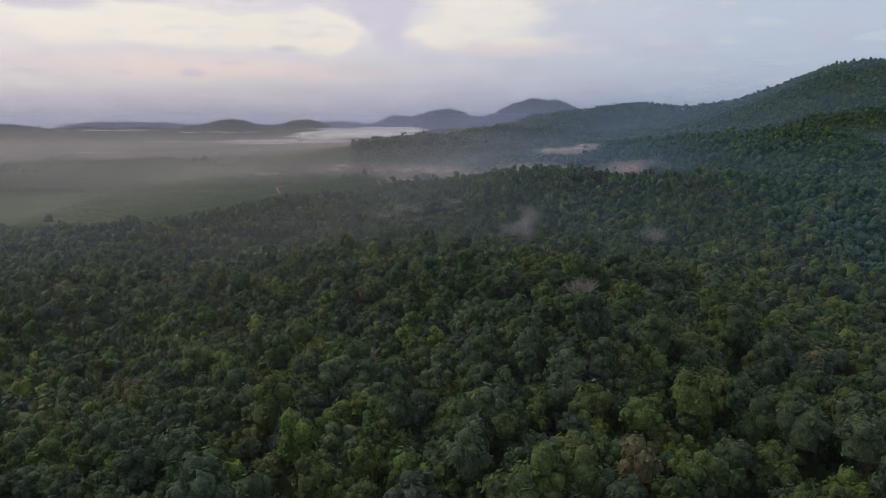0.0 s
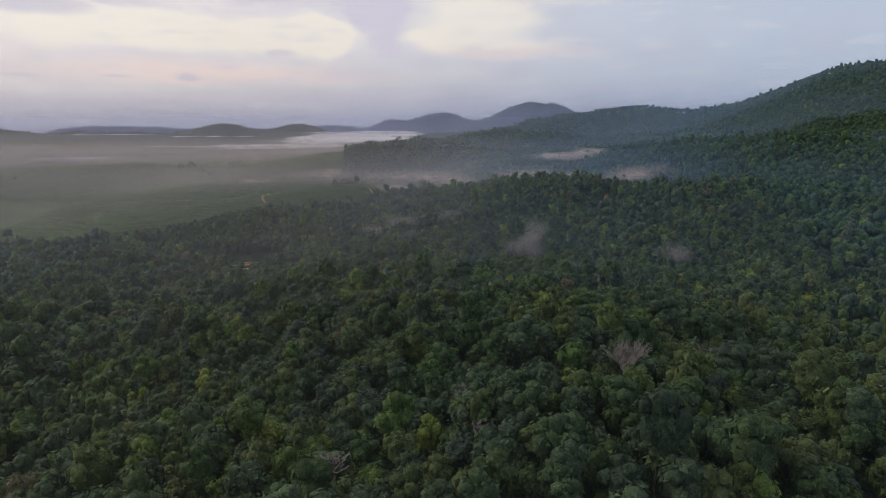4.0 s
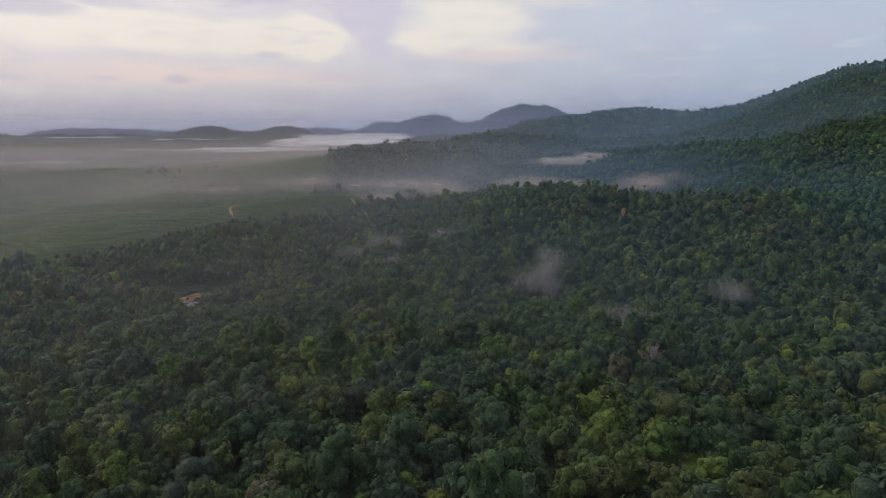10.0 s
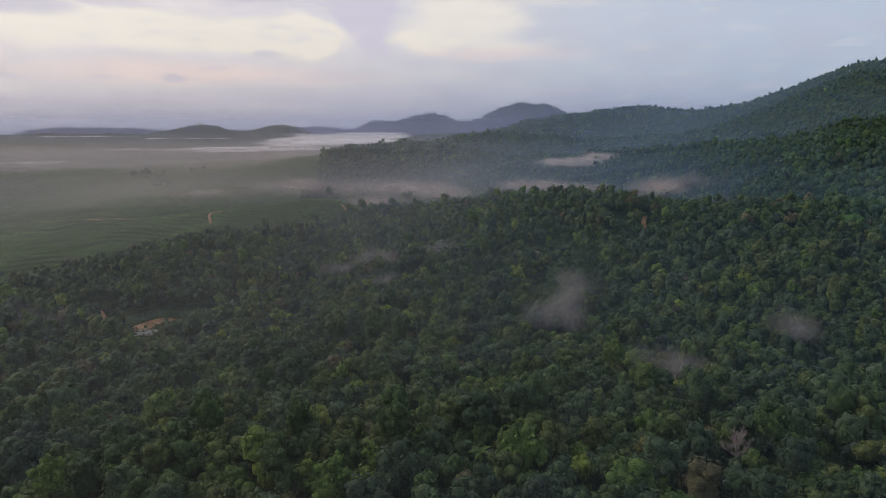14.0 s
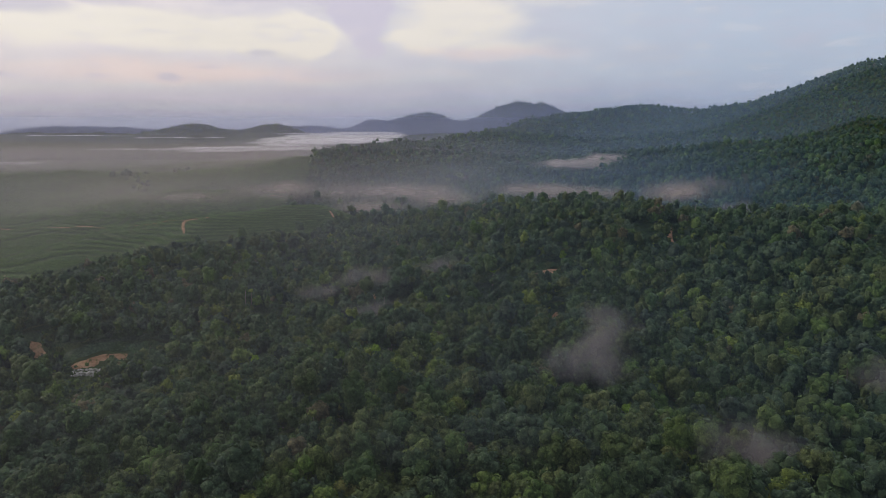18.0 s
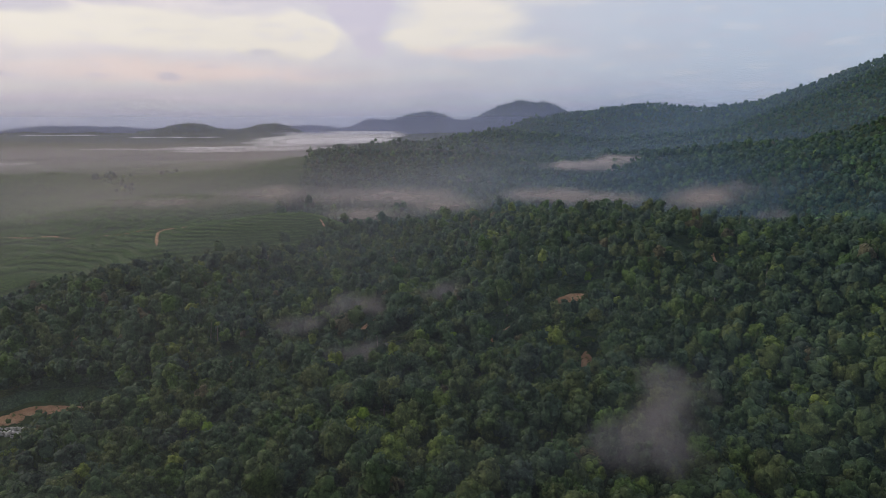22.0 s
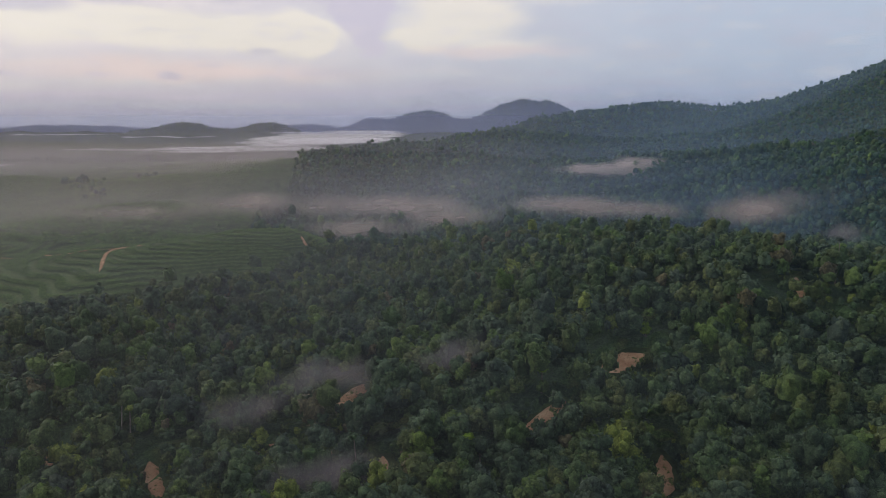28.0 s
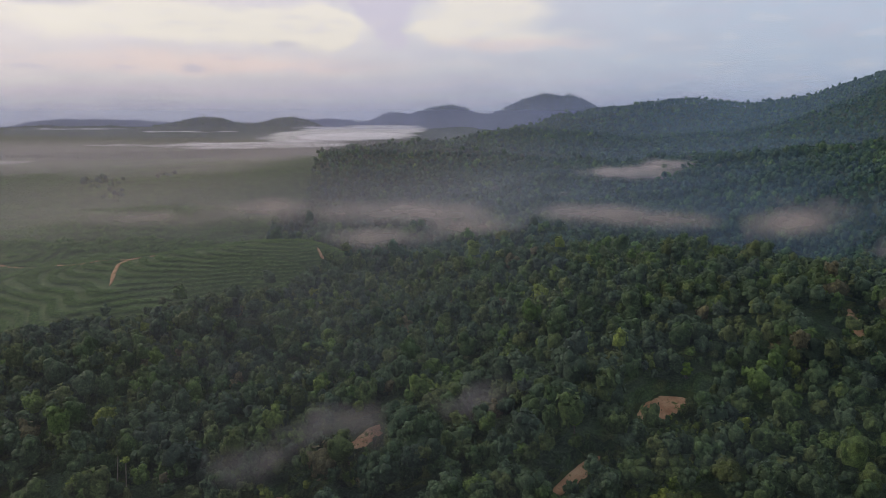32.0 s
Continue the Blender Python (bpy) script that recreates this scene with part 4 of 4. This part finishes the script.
def bare_tree(seed, x, y, trunk_height, spread, label, forks=4):
    """A leafless tree: trunk and main branches that fork into fine twigs."""
    r = random.Random(seed)
    root = thing("dead_tree", label, "dead tree", "leafless trees", (x, y, float(height(x, y))))
    top = Vector((r.uniform(-0.5, 0.5), r.uniform(-0.5, 0.5), trunk_height))
    part("trunk", tube_mesh("trunk", [(0, 0, -1), top * 0.5, top], [0.42, 0.3, 0.2], twig, 7), root)

    def grow(V, F, p, d, length, rad, level):
        q = p + d * length * 0.5 + Vector((r.uniform(-1, 1), r.uniform(-1, 1), r.uniform(-0.3, 1))) * length * 0.07
        e = p + d * length
        v, f = tube([p, q, e], [rad, rad * 0.8, rad * 0.6], 4 if level < 2 else 3)
        sides = 4 if level < 2 else 3
        b = sum(len(a) for a in V)
        V.append(v)
        F.append(np.concatenate([np.stack([f[:, 0], f[:, 1], f[:, 2]], 1), np.stack([f[:, 0], f[:, 2], f[:, 3]], 1)]) + b)
        if level < forks:
            for _ in range(3 if level < 3 else 2):
                n = (d + Vector((r.uniform(-1, 1), r.uniform(-1, 1), r.uniform(-0.25, 0.75))) * 0.75).normalized()
                grow(V, F, e if r.random() < 0.7 else q, n, length * r.uniform(0.55, 0.8), rad * 0.62, level + 1)

    for k in range(9):
        a = 0.698 * k + r.uniform(-0.3, 0.3)
        V, F = [], []
        out = r.uniform(0.2, 1.6)
        grow(V, F, top * r.uniform(0.86, 1.0), Vector((math.cos(a) * out, math.sin(a) * out, 0.9)).normalized(), spread * 0.42, 0.24, 0)
        part("branch", mesh_from("branch", np.concatenate(V), np.concatenate(F), twig), root)


bare_tree(1, 41.5, 197, 13.0, 7.4, "grey leafless tree with a round fan of fine twigs", 5)
bare_tree(2, 70, 352, 14.5, 4.6, "pinkish grey leafless tree in the green canopy", 5)
for k, (x, y, th, sp) in enumerate(((5, 193, 14.5, 2.6), (-19, 167, 15.5, 3.2), (64, 212, 14, 3.0), (8, 176, 14, 2.4), (72, 579, 8, 3.0))):
    bare_tree(10 + k, x, y, th, sp, "small pale dead tree sticking out of the canopy")


def frond_mesh(seed, length):
    """One arching palm frond: a keeled strip of leaflets on each side."""
    r = random.Random(seed)
    V, F = [], []
    n = 6
    for i in range(n + 1):
        s = i / n
        x, z = length * s * (1 - 0.12 * s), length * (0.75 * s - 0.95 * s * s)
        w = 0.5 * math.sin(math.pi * min(1, s * 0.9 + 0.12)) * length * 0.32
        V += [(x, -w, z - w * 0.45), (x, 0, z), (x, w, z - w * 0.45)]
    for i in range(n):
        a = 3 * i
        F += [[a, a + 3, a + 4, a + 1], [a + 1, a + 4, a + 5, a + 2]]
    return mesh_from("frond", V, F, wild_palm_leaf)


FROND = [frond_mesh(k, 3.0) for k in range(2)]
PALM_TRUNK = tube_mesh("trunk", [(0, 0, -1), (0.15, 0, 4), (0.1, 0.2, 9), (0, 0, 13.6)], [0.26, 0.18, 0.16, 0.15], bark, 7)
wild_palm = thing("wild_palm", "slender pale-trunked palm with feathery drooping fronds", "palm", "wild palms")
part("trunk", PALM_TRUNK, wild_palm, "pale straight trunk")
for k in range(11):
    part("frond", FROND[k % 2], wild_palm, "", pose(0, 0, 13.5, 0, (-18, 4, 26)[k % 3], 360 * k / 11 + 9 * (k % 2)))
spots = [(26, 160), (-42, 209), (11, 341), (151, 498), (119, 462), (-29, 549), (-94, 576), (6, 676), (50, 723), (140, 486), (35, 155), (-28, 542), (125, 672),
         (124, 676), (112, 667), (129, 624), (48, 733), (145, 520)]
for k, (x, y) in enumerate(spots):
    m = Matrix.Translation((x, y, float(height(x, y)) + rt.uniform(0.0, 1.5))) @ Matrix.Rotation(rt.uniform(0, 6.28), 4, "Z") @ Matrix.Scale(rt.uniform(0.9, 1.25), 4)
    if k == 0:
        wild_palm.matrix_basis = m
    else:
        copy_thing(wild_palm, m)


def pole_tree(seed, x, y, high):
    """A tall thin tree, bare but for a tuft of leaves."""
    r = random.Random(seed)
    root = thing("pole_tree", "tall thin pale tree, nearly bare, over the canopy", "tree", "thin emergent trees", (x, y, float(height(x, y))))
    top = (r.uniform(-0.8, 0.8), r.uniform(-0.8, 0.8), high)
    part("trunk", tube_mesh("trunk", [(0, 0, -1), (0.1, 0, high * 0.5), top], [0.3, 0.22, 0.1], bark, 6), root, "pale bare trunk")
    v, f, s = crown(500 + seed, 5, (1, 1), 50, 0.16, 1.0, 0.7)
    part("crown", mesh_from("crown", v * 1.5 + (top[0], top[1], high - 1.2), f, tree_leaf, smooth=s), root)


for k, (x, y, high) in enumerate(((178, 709, 23), (-19, 596, 20), (-97, 631, 20), (-47, 716, 21), (-31, 452, 22), (130, 626, 20), (-93, 628, 19), (160, 640, 21), (-120, 560, 20), (52, 520, 21))):
    pole_tree(k, x, y, high)

# the big tree by the fog, and the row of pointed trees on the crest
for k, (x, y, rad, th) in enumerate(((47, 992, 6.5, 17), (60, 1000, 5.0, 12), (72, 1012, 4.5, 11), (8, 897, 2.2, 14), (-4, 895, 1.9, 13), (-16, 899, 2.0, 13), (18, 893, 2.3, 13), (-26, 894, 1.8, 12), (30, 893, 2.2, 13))):
    t = broad_tree(430 + k, rad, th, tree_leaf, "dark tree standing clear on the crest against the fog", "crest_tree", 1.2 if rad > 4 else 2.0, "trees along the crest")
    t.location = (x, y, float(height(x, y)))


# pale rocks under the clay bank beside the valley road
def rock_mesh(seed):
    r = np.random.RandomState(seed)
    v, f = icosphere(2)
    v = v * (1 + 0.16 * r.normal(size=(len(v), 1))) * (1.0, 0.8, 0.75)
    return mesh_from("rock", v, f, pale_rock)


def rock_material():
    a = Mat("pale_rock")
    n1, n2 = a.noise(0.7, 5), a.noise(4.0, 5)
    return a.surface(a.ramp(n1, [(0.3, (0.16, 0.15, 0.12)), (0.6, (0.55, 0.52, 0.48))]), 0.9, n2, 0.7, 0.1)


pale_rock = rock_material()
rocks = [rock_mesh(k) for k in range(4)]
pile = thing("rock_wall", "stacked pale boulders holding up a clay bank", "rocks", "", (-156, 573, float(sheet_height(np.array(-156.0), np.array(573.0)))))
for k in range(42):
    u, row = (k % 14) / 13 - 0.5, k // 14
    part("rock", rocks[k % 4], pile, "", Matrix.Translation((u * 12 + 0.45 * row + rt.uniform(-0.6, 0.6), 0.9 * row + rt.uniform(-0.5, 0.5), 0.3 + row * 1.0 + rt.uniform(-0.4, 0.4)))
         @ Matrix.Rotation(rt.uniform(0, 6.28), 4, "Z") @ Matrix.Rotation(rt.uniform(-0.7, 0.7), 4, "X") @ Matrix.Scale(rt.uniform(0.4, 1.0), 4))

# ---------------------------------------------------------------- mist
def veil(name, label, y, half, top, material):
    """A standing sheet of haze across the land."""
    xs = np.linspace(-half, half, 61)
    zs = np.linspace(0, top, 9)
    X, Z = np.meshgrid(xs, zs, indexing="ij")
    Y = y + 22 * wobble(X, Z * 3, 500, 8) + 9 * wobble(X, Z * 5, 130, 9)
    ob = new(name, mesh_from(name, np.stack([X, Y, Z], -1).reshape(-1, 3), grid_faces(61, 9), material, smooth=True))
    return tagged(ob, label, "haze", kind="structure")


# sheets stand in for distance haze; the farthest have aerial blue as their colour
BLUE_AIR_TINT = (0.47, 0.52, 0.88)
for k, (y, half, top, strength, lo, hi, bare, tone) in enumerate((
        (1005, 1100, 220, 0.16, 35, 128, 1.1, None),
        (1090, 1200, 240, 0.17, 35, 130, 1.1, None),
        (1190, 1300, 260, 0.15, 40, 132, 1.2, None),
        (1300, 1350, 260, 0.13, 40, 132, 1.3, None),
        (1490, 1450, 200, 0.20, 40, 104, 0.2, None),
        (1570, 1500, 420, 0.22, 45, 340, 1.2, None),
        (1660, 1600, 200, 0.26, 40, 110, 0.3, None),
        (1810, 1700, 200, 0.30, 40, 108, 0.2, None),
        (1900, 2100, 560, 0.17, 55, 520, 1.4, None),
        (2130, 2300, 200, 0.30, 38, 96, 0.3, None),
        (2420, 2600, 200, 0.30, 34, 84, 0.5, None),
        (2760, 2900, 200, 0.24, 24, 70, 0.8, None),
        (3700, 3300, 420, 0.24, 80, 400, 1.0, BLUE_AIR_TINT),
        (4335, 3400, 420, 0.5, 80, 400, 1.0, BLUE_AIR_TINT))):
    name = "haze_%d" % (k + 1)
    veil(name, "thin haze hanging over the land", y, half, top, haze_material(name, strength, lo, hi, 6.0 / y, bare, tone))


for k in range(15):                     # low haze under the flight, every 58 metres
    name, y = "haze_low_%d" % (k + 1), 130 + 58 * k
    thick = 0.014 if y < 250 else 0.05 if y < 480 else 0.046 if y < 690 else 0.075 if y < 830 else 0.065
    # each sheet's colour holds the haze tint, brown-grey to blue across the view
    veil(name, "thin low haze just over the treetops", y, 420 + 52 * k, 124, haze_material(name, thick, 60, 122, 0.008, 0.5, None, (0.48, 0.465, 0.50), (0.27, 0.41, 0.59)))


def thin_layer(name, z, strength, start=-300, bare=1.0):
    """A level, barely visible sheet added to stand in for haze, its tint put into the colour; less of it towards the
    hill side.
    """
    a = Mat(name)
    n = a.noise(0.006, 3)
    sep = a.node("ShaderNodeSeparateXYZ")
    a.put(sep.inputs[0], a.place())
    side = a.step(sep.outputs[0], -60.0, 190.0)
    f = a.math("MULTIPLY", a.ramp(n, [(0.3, (0.45, 0.45, 0.45)), (0.7, (1, 1, 1))]), strength)
    f = a.math("MULTIPLY", f, a.math("SUBTRACT", 1.0, a.math("MULTIPLY", side, 1.0 - bare)))
    f = a.math("MULTIPLY", f, a.step(sep.outputs[1], start, start + 160.0))
    mat = mist_surface(a, a.mix(side, (0.62, 0.59, 0.62), HAZE_COOL), f)
    xs, ys = np.linspace(-1600, 1600, 33), np.linspace(start, 2000, 24)
    X, Y = np.meshgrid(xs, ys, indexing="ij")
    ob = new(name, mesh_from(name, np.stack([X, Y, z + 3 * wobble(X, Y, 700, 2)], -1).reshape(-1, 3), grid_faces(33, 24), mat, smooth=True))
    tagged(ob, "level see-through sheet standing in for thin haze over the canopy", "haze", kind="structure")


thin_layer("haze_level", 100, 0.007)


def fog_bank(name, label, x, y, z, rx, rz, depth, layers, material, seed=0):
    """Drifting fog: ragged curtains one behind the other, leaning with the slope, each thinning out to its rim."""
    V, F, T, base = [], [], [], 0
    U, W = np.meshgrid(np.linspace(-1, 1, 17), np.linspace(-1, 1, 13), indexing="ij")
    for k in range(layers):
        q, back = 1 - 0.12 * k, (k + 0.5) / layers - 0.5
        X = x + U * rx * q + 0.2 * rx * math.sin(2.1 * k + seed)
        Z = z + W * rz * q + 0.1 * rz * math.sin(1.3 * k + 2 * seed)
        Y = y + back * depth + 0.9 * W * rz + 0.12 * rx * wobble(X, Z, rx * 1.3, 5 + seed)
        V.append(np.stack([X, Y, Z], -1).reshape(-1, 3))
        F.append(grid_faces(17, 13) + base)
        T.append(np.clip(1 - np.hypot(U, W), 0, 1).ravel())
        base += 17 * 13
    ob = new(name, mesh_from(name, np.concatenate(V), np.concatenate(F), material, np.concatenate(T), smooth=True))
    return tagged(ob, label, "fog", group="fog banks")


WISP, BANK = (0.48, 0.42, 0.42), (0.69, 0.56, 0.50)
wisp = fog_material("fog_wisp", WISP, 0.26, 0.06, 2.2, (0.1, 1.0))
bank = fog_material("fog_bank", BANK, 0.46, 0.022, 1.4, (-0.1, 1.15))
dense = fog_material("fog_dense", (0.80, 0.67, 0.62), 0.5, 0.022, 1.5, (0.0, 0.8))

for k, (x, y, z, rx, rz, depth, layers, mat) in enumerate((
        (57, 497, 48, 22, 11, 16, 3, wisp), (66, 502, 58, 10, 9, 10, 2, wisp), (84, 432, 48, 17, 9, 14, 3, wisp), (150, 470, 50, 16, 7, 12, 2, wisp),
        (-30, 642, 46, 25, 7, 20, 3, wisp), (-54, 630, 42, 14, 5, 14, 2, wisp), (6, 652, 50, 22, 6, 14, 2, wisp), (-26, 585, 42, 20, 7, 10, 2, wisp), (-215, 560, 30, 40, 9, 20, 2, wisp),
        (-175, 1065, 55, 75, 11, 40, 3, bank), (-270, 1060, 46, 110, 9, 40, 2, bank), (-40, 1075, 52, 130, 13, 50, 3, bank), (20, 1000, 50, 44, 9, 24, 3, bank), (-60, 985, 44, 60, 8, 24, 2, bank),
        (130, 1030, 57, 90, 10, 30, 3, bank), (176, 975, 60, 42, 8, 20, 2, bank), (250, 930, 63, 40, 12, 24, 3, bank), (310, 905, 52, 22, 9, 12, 2, wisp), (262, 850, 60, 16, 6, 10, 2, wisp),
        (225, 1265, 73, 80, 9, 40, 3, dense), (285, 1290, 80, 55, 8, 30, 2, dense), (365, 1340, 84, 60, 6, 24, 2, bank), (300, 985, 68, 50, 10, 24, 2, wisp))):
    fog_bank("fog_bank", "pale ragged morning fog drifting between treetops", x, y, z, rx, rz, depth, layers, mat, k)


def fog_sheet(name, label, x, y, rx, ry, z0, z1, material, turn=0):
    """A level sea of fog, rising a little with the far valley's floor."""
    U, W = np.meshgrid(np.linspace(-1, 1, 33), np.linspace(-1, 1, 33), indexing="ij")
    c, q = math.cos(radians(turn)), math.sin(radians(turn))
    X, Y = x + U * rx * c - W * ry * q, y + U * rx * q + W * ry * c
    Z = z0 + (z1 - z0) * (W + 1) / 2 + 1.5 * wobble(X, Y, 300, 12)
    ob = new(name, mesh_from(name, np.stack([X, Y, Z], -1).reshape(-1, 3), grid_faces(33, 33), material, np.clip(1 - np.hypot(U, W), 0, 1).ravel(), smooth=True))
    tagged(ob, label, "fog", group="fog banks")


lake = fog_material("fog_lake", (0.97, 0.93, 0.97), 0.97, 0.006, 0.6, (0.0, 0.3))
streak = fog_material("fog_streak", (0.95, 0.90, 0.93), 0.75, 0.011, 1.5, (0.1, 0.9))
for x, y, rx, ry, z0, z1, turn, mat in ((-390, 3400, 330, 950, 51, 88, -6, lake), (-540, 2560, 300, 190, 47, 53, 0, lake), (-330, 3000, 260, 420, 58, 70, 0, lake),
                                        (-820, 2520, 380, 110, 48, 52, 4, streak), (-640, 2420, 300, 120, 46, 50, 0, streak), (-1010, 1960, 170, 80, 34, 38, 0, streak),
                                        (-1850, 3900, 420, 110, 68, 72, 0, streak), (-1180, 3560, 360, 90, 64, 67, 0, streak), (-620, 3900, 260, 200, 76, 82, 0, streak)):
    fog_sheet("fog_lake" if mat is lake else "fog_streak", "flat white fog filling the far valley" if mat is lake else "thin ragged streak of white valley fog", x, y, rx, ry, z0, z1, mat, turn)
